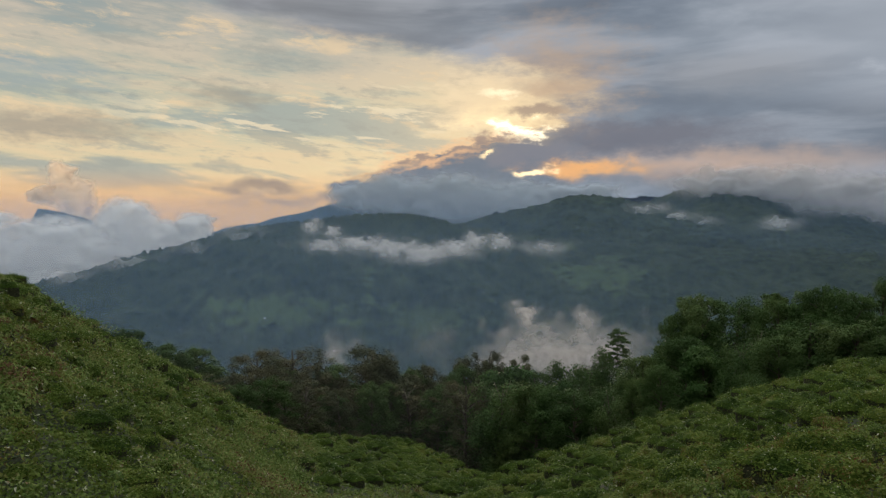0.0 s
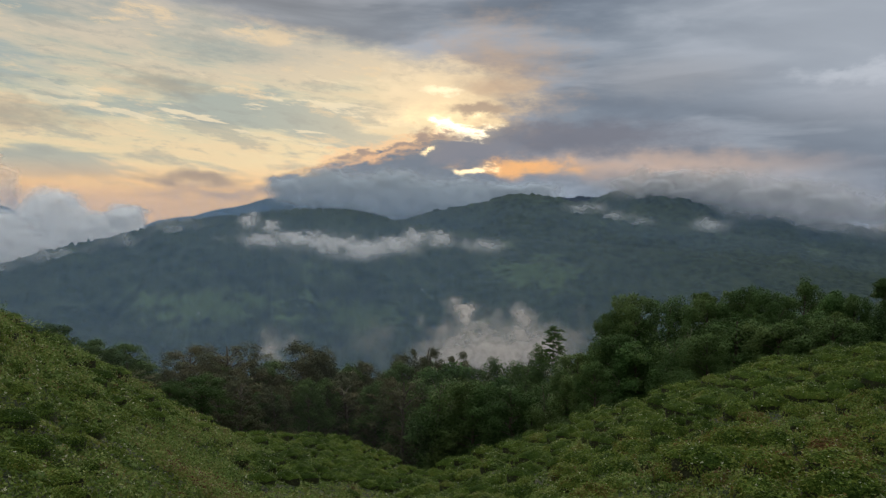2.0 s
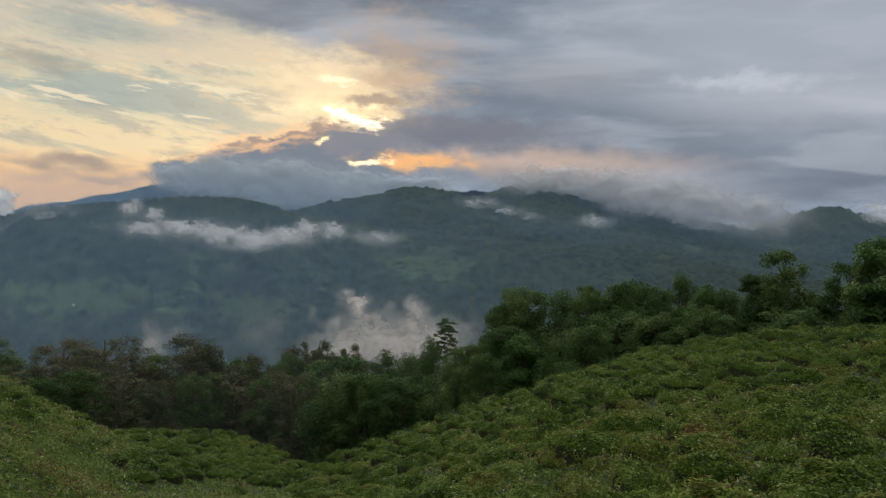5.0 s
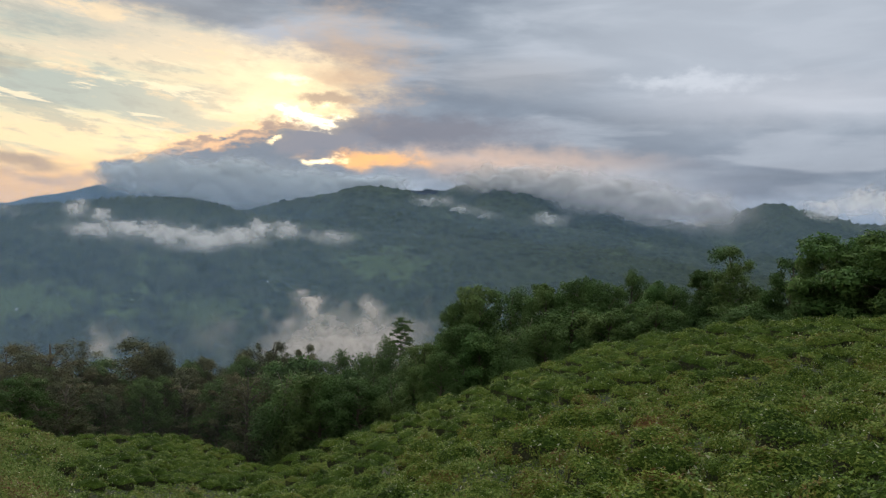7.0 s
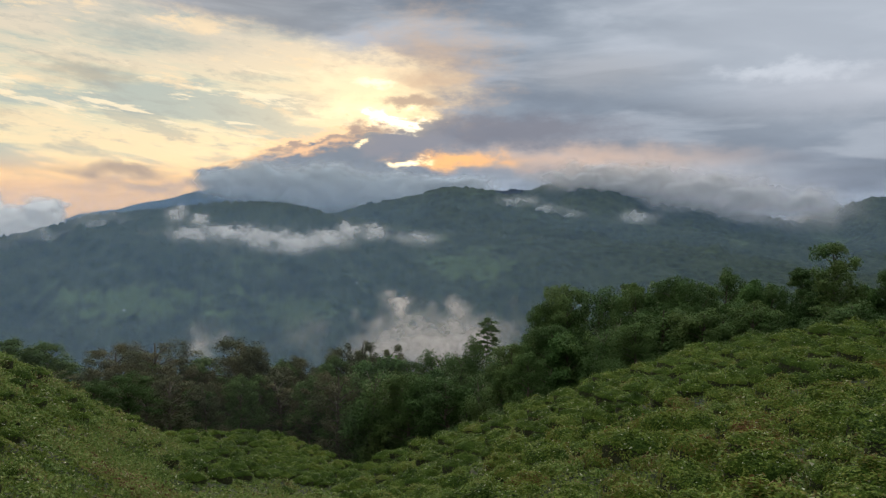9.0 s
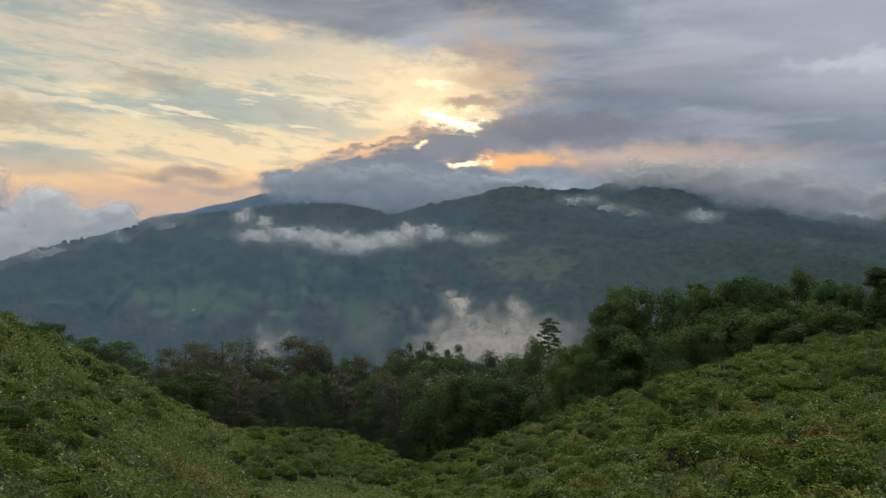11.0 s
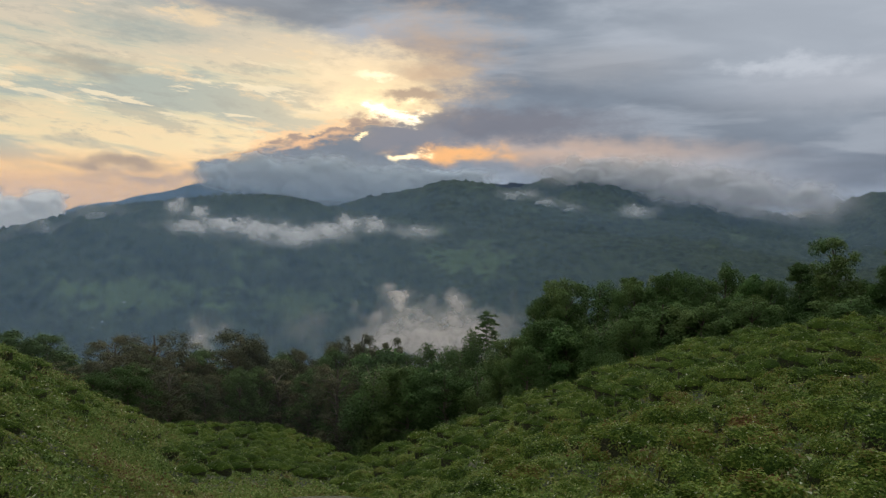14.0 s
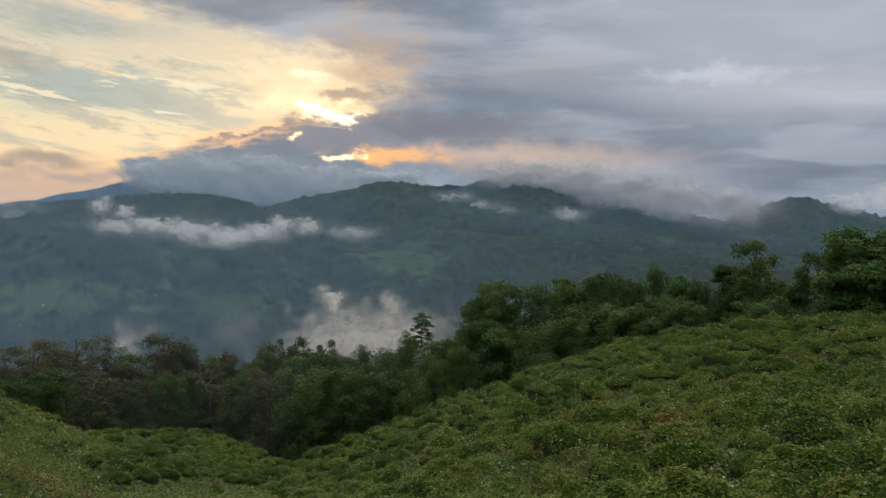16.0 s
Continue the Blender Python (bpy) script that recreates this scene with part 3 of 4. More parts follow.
cloud("cumulus_tower", "sunlit peach cumulus tower far off", 4550,
      [(-27.2, 3.6, 0.8, 0.8, 1), (-26.6, 2.4, 1.3, 1.0, 1), (-28.3, 2.3, 0.9, 0.5, 1), (-26.2, 1.6, 1.0, 1.0, 1)], TOWER, 15, 120, 2, 0.07, 0.45)
cloud("cloud_bank", "blue-grey cloud bank resting on the mountains", 3600,
      [(-7, 2.5, 1.4, 0.7, 1), (-3.8, 2.9, 2.6, 1.2, 1), (0.5, 2.6, 3.6, 1.5, 1), (5, 2.4, 4, 1.2, 1), (10, 2.7, 3, 0.7, 0.9)], BANK, 25, 50, 2, 0.12, 0.5)
cloud("cloud_cap", "soft grey cloud wrapped round the summit", 2780,
      [(21.5, 3.8, 4.0, 0.6, 0.7), (17.4, 3.2, 2.2, 0.5, 0.5), (19.9, 3.25, 2.8, 0.7, 1), (22.8, 2.9, 2.6, 0.7, 1), (25, 3.2, 4, 1.2, 0.95), (28.5, 2.5, 4, 1.2, 1), (32, 1.9, 3.6, 1.2, 1), (35.2, 1.5, 3.0, 1.0, 0.95),
       (24.0, 2.2, 2.2, 0.5, 0.5), (30.0, 1.2, 3, 0.5, 0.5)],
      CAP, 35, 30, 2, 0.12, 0.5, (0.85, 0.8))
cloud("cloud_wisp", "torn cloud scrap on the far ridge", 3250,
      [(43.6, 1.6, 1.4, 0.5, 0.9), (46.6, 2.1, 2.4, 0.9, 0.9), (35.2, 0.2, 1.0, 0.3, 0.7)], MIST, 39, 60, 1, 0.08, 0.7)
cloud("ridge_mist", "thin mist blowing over the ridge", 1940,
      [(-15.4, -0.6, 1.5, 0.6, 0.85), (-18.6, -1.35, 1.9, 0.42, 0.75), (-23, -2.4, 2.2, 0.5, 0.75), (-27, -3.3, 2, 0.5, 0.7)], THIN, 45, 30, 1, 0.07, 0.9, (0.7, 0.9))
cloud("mist_strip", "white strip of cloud lying along the mountainside", 1500,
      [(-9.0, -1.35, 1.5, 0.34, 0.8), (-6.4, -1.15, 1.9, 0.42, 0.95), (-3.8, -1.45, 2.2, 0.55, 1), (-1.4, -1.85, 1.9, 0.60, 1),
       (1.0, -1.5, 1.5, 0.5, 1), (2.4, -0.95, 0.8, 0.45, 0.9), (4.6, -1.05, 1.1, 0.42, 0.75), (7.6, -1.5, 1.8, 0.34, 0.55),
       (-10.0, 0.2, 0.5, 0.55, 0.85), (-8.6, -0.3, 0.6, 0.4, 0.8)], MIST, 55, 10, 2, 0.05, 0.8, (0.7, 0.95))
cloud("cloud_wisp", "pale wisps drifting across the upper slope", 2380,
      [(12.8, 0.95, 1.5, 0.42, 0.85), (15, 1.35, 1.5, 0.46, 0.85), (17.2, 0.75, 1.7, 0.36, 0.85), (19.4, 0.3, 1.0, 0.36, 0.85), (24.5, 0.35, 1.2, 0.42, 0.85)],
      THIN, 65, 40, 2, 0.06, 0.75, (0.8, 0.85))
cloud("valley_mist", "pinkish mist rising out of the valley behind the trees", 620,
      [(5.4, -9.8, 2.2, 1.2, 0.8), (9, -9.6, 3.4, 1.5, 1), (12.6, -9.4, 2.6, 1.5, 1), (6.6, -6.6, 1.0, 0.55, 1), (5.6, -5.6, 0.5, 0.5, 0.6),
       (11.4, -7.0, 1.2, 0.9, 0.75), (9.0, -7.3, 1.5, 0.6, 0.5), (12.0, -7.8, 1.6, 0.9, 0.7), (4.6, -8.2, 1.1, 1.2, 0.6), (14.6, -8.6, 1.2, 1.4, 0.5), (7.6, -8.2, 2.0, 0.9, 0.8), (10.4, -8.0, 1.6, 0.9, 0.75),
       (-8, -9.3, 0.8, 1.0, 0.75), (-1.2, -8.6, 1.6, 0.9, 0.42)], VALLEY, 75, 4, 2, 0.06, 0.8, (0.75, 0.85))


# ---- trees ----
rng = np.random.default_rng(7)


def leaf_blades(centres, normals, size, rng):
    """One pointed, three-cornered leaf at each centre."""
    n = len(centres)
    t = rng.normal(size=(n, 3))
    t -= normals * (t * normals).sum(1, keepdims=True)
    t /= np.linalg.norm(t, axis=1, keepdims=True) + 1e-9
    s = np.cross(normals, t)
    size = np.asarray(size).reshape(-1, 1)
    v = np.stack([centres - t * size * 0.7 - s * size * 0.62, centres + t * size * 1.2, centres - t * size * 0.7 + s * size * 0.62], 1)
    return v.reshape(-1, 3), np.arange(3 * n).reshape(-1, 3)


def unit(v):
    return v / (np.linalg.norm(v, axis=-1, keepdims=True) + 1e-9)


def tube(points, radii, sides=7):
    points = np.asarray(points, float)
    ang = np.linspace(0, 2 * np.pi, sides, endpoint=False)
    d = unit(np.gradient(points, axis=0))
    side = unit(np.cross(d, [0.31, 0.95, 0.05]))
    up = np.cross(d, side)
    v = points[:, None] + np.asarray(radii)[:, None, None] * (np.cos(ang)[None, :, None] * side[:, None] + np.sin(ang)[None, :, None] * up[:, None])
    return v.reshape(-1, 3), grid_faces(len(points), sides, True)


def join(pieces):
    vs, fs, n = [], [], 0
    for v, f in pieces:
        vs.append(v)
        fs.append(f + n)
        n += len(v)
    return np.concatenate(vs), np.concatenate(fs)


# kind: lowest leaves (share of the height), lobes, lobe radius (share of the width), tufts to a lobe, flatness
HABIT = {"broad": (0.18, 24, 0.16, 7, 0.88), "column": (0.08, 24, 0.25, 6, 1.0), "bamboo": (0.10, 22, 0.19, 6, 1.15), "open": (0.16, 34, 0.135, 6, 0.90),
         "shrub": (0.06, 8, 0.32, 7, 0.8), "tiered": (0.34, 13, 0.21, 7, 0.34), "pine": (0.68, 34, 0.19, 6, 0.32), "umbrella": (0.80, 9, 0.24, 6, 0.55),
         "knob": (0.05, 28, 0.24, 6, 0.85)}


def outline(kind, f):
    """Half width of the crown, 0 to 1, from its lowest leaves (f = 0) to the top."""
    return {"broad": math.sin(math.pi * min(0.96, 0.24 + 0.70 * f)) ** 0.7, "column": 0.55 + 0.45 * math.sin(math.pi * (0.15 + 0.75 * f)),
            "bamboo": 0.45 + 0.55 * f, "open": 0.40 + 0.60 * math.sin(math.pi * (0.1 + 0.75 * f)), "shrub": math.cos(1.35 * f) ** 0.5,
            "tiered": math.cos(1.2 * f) ** 0.6, "pine": 0.25 + 0.75 * math.sin(math.pi * (0.12 + 0.72 * f)), "umbrella": math.cos(1.1 * f) ** 0.5,
            "knob": 0.90 if f < 0.35 else 0.62 if f < 0.66 else 0.80 * math.cos(1.6 * (f - 0.66)) }[kind]


def tree(label, kind, h, w, leaves, mat, seed, leaf=0.11):
    """A tree of height h and crown width w: a tapered trunk, limbs that each carry a lobe of the crown, tufts of leaves on every lobe."""
    r = np.random.default_rng(seed)
    root = new("tree")
    tagged(root, label, "tree", "hillside trees")
    lean = r.normal(size=2) * 0.03 * h
    low, count, swell, tufts, squash = HABIT[kind]
    tz = np.linspace(-0.06, 0.93, 9)
    trunk = np.stack([lean[0] * tz ** 2 + r.normal(size=9) * 0.006 * h, lean[1] * tz ** 2 + r.normal(size=9) * 0.006 * h, tz * h], 1)
    rad = 0.020 * h * (1 - 0.85 * np.clip(tz, 0, 1)) * (0.45 if kind in ("bamboo", "pine", "umbrella") else 1)
    wood, centres, sizes, out = [tube(trunk, rad)], [], [], []
    for i in range(count):
        f = (i + 0.5) / count
        z = low + (1 - low) * f ** 0.85
        ang = i * 2.39996 + r.normal() * 0.4
        reach = 0.5 * w * outline(kind, f) * (r.uniform(0.15, 0.5) if i % 4 == 3 else r.uniform(0.6, 0.85))
        base = np.array([np.interp(z * 0.86, tz, trunk[:, 0]), np.interp(z * 0.86, tz, trunk[:, 1]), z * 0.82 * h])
        tip = np.array([math.cos(ang) * reach + lean[0] * z * z, math.sin(ang) * reach + lean[1] * z * z, z * h * 0.93])
        mid = (base + tip) / 2 + np.array([0, 0, (0.10 if kind == "bamboo" else 0.03) * h])
        if kind == "bamboo":
            tip[2] -= 0.05 * h
        if kind == "pine":
            base[2] = mid[2] = tip[2] - 0.01 * h
        if kind != "shrub":
            wood.append(tube([base, mid, tip], [rad[0] * 0.26, rad[0] * 0.16, rad[0] * 0.06], 5))
        lobe = swell * w * r.uniform(0.75, 1.25)
        d = unit(r.normal(size=(tufts, 3)) + [0, 0, 0.45])
        for k in range(tufts):
            c = tip + d[k] * [1, 1, squash] * lobe * r.uniform(0.35, 0.85)
            centres.append(c)
            sizes.append(lobe * r.uniform(0.42, 0.66))
            out.append(d[k])
            if k < 3 and kind in ("open", "pine", "umbrella"):
                wood.append(tube([tip, (tip + c) / 2 + r.normal(size=3) * 0.05, c], [rad[0] * 0.10, rad[0] * 0.07, rad[0] * 0.03], 4))
    centres, sizes, out = np.array(centres), np.array(sizes), np.array(out)
    pick = r.choice(len(centres), size=leaves, p=sizes ** 2 / (sizes ** 2).sum())
    d = unit(r.normal(size=(leaves, 3)) + [0, 0, 0.30])
    shell = r.uniform(0.30, 1.0, (leaves, 1)) ** 0.5
    pos = centres[pick] + d * shell * sizes[pick][:, None] * [1, 1, max(squash, 0.28)] * (1 + 0.14 * r.normal(size=(leaves, 1)))
    if kind == "bamboo":
        pos[:, 2] -= 0.10 * h * r.uniform(0, 1, leaves) ** 2
    pos[:, 2] = np.maximum(pos[:, 2], 0.1)
    nrm = unit(d * 0.7 + out[pick] * 0.6 + r.normal(size=(leaves, 3)) * 0.55)
    lv = leaf_blades(pos, nrm, leaf * r.uniform(0.6, 1.25, leaves), r)
    part("trunk", mesh_from("trunk", *join(wood), BARK, True), root, "grey-brown bark trunk with limbs")
    part("crown", mesh_from("crown", *lv, mat), root)
    return root


SPECIES = {
    "broad_a": (tree("spreading broadleaf tree with dense dark green crown", "broad", 13, 8, 17000, BROAD, 1), 13, 8),
    "broad_b": (tree("rounded broadleaf tree in deep green leaf", "broad", 14, 8, 17000, DARK, 2), 14, 8),
    "broad_c": (tree("broadleaf tree with fresh green layered foliage", "broad", 12, 7.5, 15000, BRIGHT, 3, 0.16), 12, 7.5),
    "broad_d": (tree("broad old tree with a many-headed brownish crown", "broad", 15, 8.5, 17000, RUST, 13), 15, 8.5),
    "column_a": (tree("tall narrow tree overgrown with green creepers", "column", 12, 4.6, 12000, BROAD, 4), 12, 4.6),
    "column_b": (tree("narrow dark tree with dense foliage to the ground", "column", 13, 5, 12000, DARK, 5), 13, 5),
    "knob": (tree("creeper-clad stem with a rounded head of leaves", "knob", 12, 4.4, 15000, BROAD, 14), 12, 4.4),
    "bamboo": (tree("feathery bamboo clump with drooping green tips", "bamboo", 13, 6, 13000, BROAD, 6), 13, 6),
    "open_a": (tree("thinly leaved brownish tree with open branches", "open", 15, 8.5, 16000, RUST, 7, 0.09), 15, 8.5),
    "open_b": (tree("airy tree with rust-brown foliage and bare twigs", "open", 14, 5.5, 11000, RUST, 8, 0.09), 14, 5.5),
    "pine": (tree("slender lone tree with bare trunk and flat tiered crown", "pine", 15, 3.3, 6000, DARK, 9, 0.085), 15, 3.3),
    "umbrella": (tree("thin-stemmed tree with a small rounded crown", "umbrella", 12, 3.2, 5000, DARK, 15, 0.10), 12, 3.2),
    "tiered": (tree("straight-stemmed tree with bright layered foliage", "tiered", 11, 6, 14000, BRIGHT, 12), 11, 6),
    "shrub": (tree("low leafy shrub at the wood's edge", "shrub", 4, 5, 6000, DARK, 10, 0.085), 4, 5),
}
used = set()


def plant(kind, azd, r, top=None, h=None, w=None):
    """Set a tree at a bearing and distance, its top at a given height in degrees or of a given height."""
    ob, h0, w0 = SPECIES[kind]
    z = float(land(np.array(azd), np.array(r))) + 0.0
    if h is None:
        h = r * math.tan(radians(top)) - z
    sz = h / h0
    sx = (w / w0) if w else sz * rng.uniform(0.85, 1.15)
    x, y, zz = at(azd, r, z)
    m = pose(x, y, zz - 0.05, 0, 0, rng.uniform(0, 360))
    if kind not in used:
        used.add(kind)
        new_tree = ob
        ob.matrix_basis = m
    else:
        new_tree = copy_thing(ob, m)
    new_tree.scale = (sx, sx, sz)


# the skyline of the wood, from the shaded end of the gully up to the hilltop
for kind, azd, r, top, w in (
        ("broad_b", -23.2, 62, -7.2, 5.5), ("broad_b", -20.5, 64, -8.4, 6), ("broad_b", -18.4, 66, -8.8, 6), ("open_a", -14.2, 74, -9.3, 8),
        ("open_a", -11.6, 76, -8.7, 9.5), ("broad_d", -9.4, 80, -10.2, 6.5), ("broad_d", -6.0, 78, -8.9, 9), ("broad_d", -4.0, 80, -9.8, 7),
        ("broad_b", -8.0, 82, -10.4, 7), ("broad_d", -1.4, 84, -10.6, 7), ("broad_b", -2.6, 84, -10.9, 6.5), ("broad_d", 1.2, 84, -9.9, 6.5),
        ("open_b", 3.3, 82, -9.0, 5.0), ("open_b", 5.2, 82, -9.5, 4.8), ("broad_b", 4.2, 86, -10.6, 7), ("broad_b", 7.2, 90, -10.9, 7),
        ("column_b", 9.1, 88, -10.1, 4), ("bamboo", 11.0, 82, -9.7, 5.5), ("pine", 13.2, 96, -7.15, 3.3), ("column_b", 12.5, 84, -9.0, 3.2),
        ("broad_b", 10.6, 94, -10.6, 7), ("broad_a", 15.3, 82, -9.4, 7), ("bamboo", 14.4, 80, -10.1, 5.5), ("broad_b", 17.3, 82, -6.7, 6),
        ("broad_a", 19.4, 82, -4.7, 8.5), ("broad_a", 18.0, 84, -5.9, 5.5), ("column_b", 21.8, 80, -5.1, 5.2), ("broad_a", 24.4, 80, -4.8, 7.0),
        ("umbrella", 24.3, 84, -4.1, 3.6), ("broad_a", 27.3, 80, -3.8, 6.5), ("column_a", 26.0, 80, -4.5, 4.5), ("broad_b", 30.8, 84, -3.4, 6),
        ("broad_a", 29.2, 80, -4.2, 5.5), ("broad_c", 32.2, 80, -4.3, 5.5), ("broad_a", 33.8, 80, -4.1, 5.5), ("umbrella", 35.6, 78, -2.6, 3.2),
        ("knob", 37.9, 75, -1.2, 4.6), ("column_a", 37.0, 77, -4.0, 4.0), ("broad_a", 36.2, 78, -4.3, 4.5), ("knob", 41.6, 76, -1.9, 4.4),
        ("broad_c", 39.6, 76, -4.3, 4.8), ("broad_a", 43.0, 74, -3.9, 4.5), ("broad_c", 45.4, 62, -0.3, 7.5), ("broad_c", 47.8, 60, 0.2, 7.5),
        ("broad_c", 49.5, 62, 0.4, 8.0), ("broad_a", 44.4, 64, -1.8, 6.5), ("broad_c", 46.4, 64, -0.6, 6.5), ("broad_a", 43.4, 66, -3.2, 5.0)):
    plant(kind, azd, r - float(np.interp(azd, [5, 18, 44, 45], [0, 15, 15, 11])), top, None, w * float(np.interp(azd, [5, 18], [1, 0.85])))
sky_az = [-24, -20, -13, -8, -3, 1, 5, 9, 13, 16, 19, 24, 30, 36, 44, 50]
sky_el = [-8.6, -9.4, -10.0, -10.4, -10.9, -10.6, -10.6, -10.6, -10.2, -9.2, -6.6, -5.6, -4.7, -4.4, -3.6, -1.5]
# the body of the wood below and behind that skyline
for azd in np.arange(-25, 51, 1.6):
    a2 = azd + rng.uniform(-0.5, 0.5)
    lid = np.interp(a2, sky_az, sky_el) + rng.uniform(-1.3, 0.35)
    rc = crest(a2)[0]
    shade = a2 < 3
    for k, (dr, drop) in enumerate(((14, 1.0), (27, 0.3)) if a2 < 14 else ((12, 1.0), (24, 0.3))):
        if rng.uniform() < 0.12:
            continue
        kinds = ("open_a", "broad_b", "broad_d", "open_b", "broad_b") if shade else ("broad_a", "broad_c", "column_a", "bamboo", "column_a")
        if 8 < a2 < 22:
            kinds = ("broad_c", "broad_a", "bamboo", "broad_c", "column_a")
        elif a2 > 15:
            kinds = ("broad_a", "column_b", "column_a", "bamboo", "column_a")
        r = rc + dr + rng.uniform(-3, 3)
        z = float(land(np.array(a2), np.array(r)))
        h = r * math.tan(radians(lid - drop * rng.uniform(0.6, 1.2))) - z
        if h > 2.5:
            plant(kinds[int(rng.integers(len(kinds)))], a2, r, h=h, w=float(np.clip(h * 0.62, 4.2, 7.5)) * rng.uniform(0.85, 1.15))
plant("tiered", -0.3, 73, -12.9, None, 5.6)      # the bright layered tree that stands before the dark wood
for azd in np.arange(7.5, 40, 4.1):
    a2 = azd + rng.uniform(-1.2, 1.2)
    plant("shrub", a2, crest(a2)[0] + rng.uniform(3.0, 6), h=rng.uniform(1.0, 2.2), w=rng.uniform(2.0, 3.4))
for azd in np.arange(-16, 12, 1.8):
    a2 = azd + rng.uniform(-0.6, 0.6)
    plant("shrub", a2, crest(a2)[0] + 23 + rng.uniform(-2, 2), h=rng.uniform(2.4, 3.8), w=rng.uniform(4.5, 6.0))

# ---- houses: white specks on the far mountainside ----
dep = bpy.context.evaluated_depsgraph_get()
house = new("house")
tagged(house, "small whitewashed hill house with a tin roof", "house", "mountainside houses")
bx = np.array([(x, y, z) for z in (0, 3.2) for x, y in ((-5, -3.5), (5, -3.5), (5, 3.5), (-5, 3.5))], float)
part("wall", mesh_from("wall", bx, [(0, 1, 5, 4), (1, 2, 6, 5), (2, 3, 7, 6), (3, 0, 4, 7), (4, 5, 6, 7)], WALLS), house, "whitewashed wall")
rf = np.array([(-5.6, -4.2, 3.0), (5.6, -4.2, 3.0), (5.6, 4.2, 3.0), (-5.6, 4.2, 3.0), (-5.6, 0, 5.2), (5.6, 0, 5.2)], float)
part("roof", mesh_from("roof", rf, [(0, 1, 5, 4), (2, 3, 4, 5), (0, 3, 2, 1)], TIN), house, "grey tin roof")
first = True
for azd, eld in ((-13.6, -6.9), (-19.6, -7.5), (-17.8, -8.2), (-15.6, -8.6), (-13.9, -8.0), (-3.0, -4.4), (3.1, -5.1), (2.6, -5.0), (-3.2, -5.6), (-2.6, -6.0),
                 (-5.8, -5.6), (-4.6, -5.9), (-8.8, -3.7), (-6.4, -6.4), (-11.2, -6.0), (-16.6, -7.0), (0.8, -5.6), (-15.0, -8.2)):
    a, e = radians(azd), radians(eld)
    way = Vector((math.sin(a) * math.cos(e), math.cos(a) * math.cos(e), math.sin(e)))
    hit, place, normal, _, ob, _ = scene.ray_cast(dep, Vector((0, 0, EYE)) + way * 800, way)
    for _ in range(6):
        if hit and not ob.name.startswith("mountain"):
            hit, place, normal, _, ob, _ = scene.ray_cast(dep, place + way * 2, way)
    if not hit:
        continue
    k = rng.uniform(0.12, 0.28)
    m = Matrix.Translation(place - Vector((0, 0, 0.5))) @ pose(0, 0, 0, 0, 0, math.degrees(-a) + rng.uniform(-40, 40))
    if first:
        house.matrix_basis, first = m, False
        house.scale = (0.4, 0.4, 0.4)
    else:
        copy_thing(house, m).scale = (k, k, k)


# ---- tea bushes ----
def cushion(t, q, ph):
    """The leafy surface of a plucked bush, flat on top with steep flanks: by angle and by rise from the ground (0) to the crown (pi / 2)."""
    k, h = np.cos(q) ** 0.95, np.sin(q) ** 0.9
    lump = 1 + 0.11 * np.sin(3 * t + ph[0]) + 0.07 * np.sin(5 * t + ph[1] + 2 * q) + 0.04 * np.sin(8 * t + ph[2])
    foot = 0.88 + 0.12 * np.clip(h / 0.4, 0, 1)
    p = np.stack([1.12 * k * foot * lump * np.cos(t), 0.86 * k * foot * lump * np.sin(t), h * (0.92 + 0.05 * np.sin(2 * t + ph[3]) * k)], -1)
    heads = np.sin(4.8 * p[..., 0] + ph[3]) * np.sin(5.6 * p[..., 1] + ph[1]) + 0.5 * np.sin(9.5 * p[..., 0] + ph[2]) * np.sin(8.7 * p[..., 1] + ph[0])
    p[..., 2] += 0.13 * heads * h
    flat = np.clip((h - 0.45) / 0.45, 0, 1)
    return p, unit(np.stack([(1.1 - flat) * np.cos(t), (1.1 - flat) * np.sin(t), 0.15 + flat], -1))


def bush_leaves(n, leaf, seed):
    """Leaves over the top and thinning out down the flanks, with a few shoots above."""
    r = np.random.default_rng(seed)
    ph = r.uniform(0, 6.28, 4)
    top = r.uniform(size=n) < 0.68
    q = np.where(top, np.arccos(np.clip(r.uniform(0, 0.9, n), 0, 1)), np.radians(90 * r.uniform(0.03, 0.6, n)))
    p, nrm = cushion(r.uniform(0, 2 * np.pi, n), q, ph)
    p *= r.uniform(0.86, 1.06, (n, 1))
    shoot = r.uniform(size=n) < 0.12
    p[shoot] *= 1.0 + r.uniform(0.02, 0.18, (shoot.sum(), 1))
    return p, unit(nrm + r.normal(size=(n, 3)) * 0.5), leaf * r.uniform(0.6, 1.3, n)


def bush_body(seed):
    """The closed leaf table of the bush, and the twiggy skirt below it, which carries painted shade."""
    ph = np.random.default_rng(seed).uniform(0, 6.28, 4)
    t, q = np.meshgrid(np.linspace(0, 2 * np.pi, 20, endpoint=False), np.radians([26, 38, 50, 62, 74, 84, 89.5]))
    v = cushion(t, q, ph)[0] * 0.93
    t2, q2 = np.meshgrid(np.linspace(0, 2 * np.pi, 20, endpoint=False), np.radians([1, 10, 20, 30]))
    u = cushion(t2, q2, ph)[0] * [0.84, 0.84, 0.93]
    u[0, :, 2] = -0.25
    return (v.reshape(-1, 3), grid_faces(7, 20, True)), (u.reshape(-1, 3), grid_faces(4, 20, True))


# bare twigs, coloured extra dark to paint in the shade on the flanks
SHADED_TWIGS = plain("shaded_tea_twigs", (0.016, 0.020, 0.007), (0.044, 0.046, 0.018), 14.0, 0.95, 0.9, 0.06)
spots = []


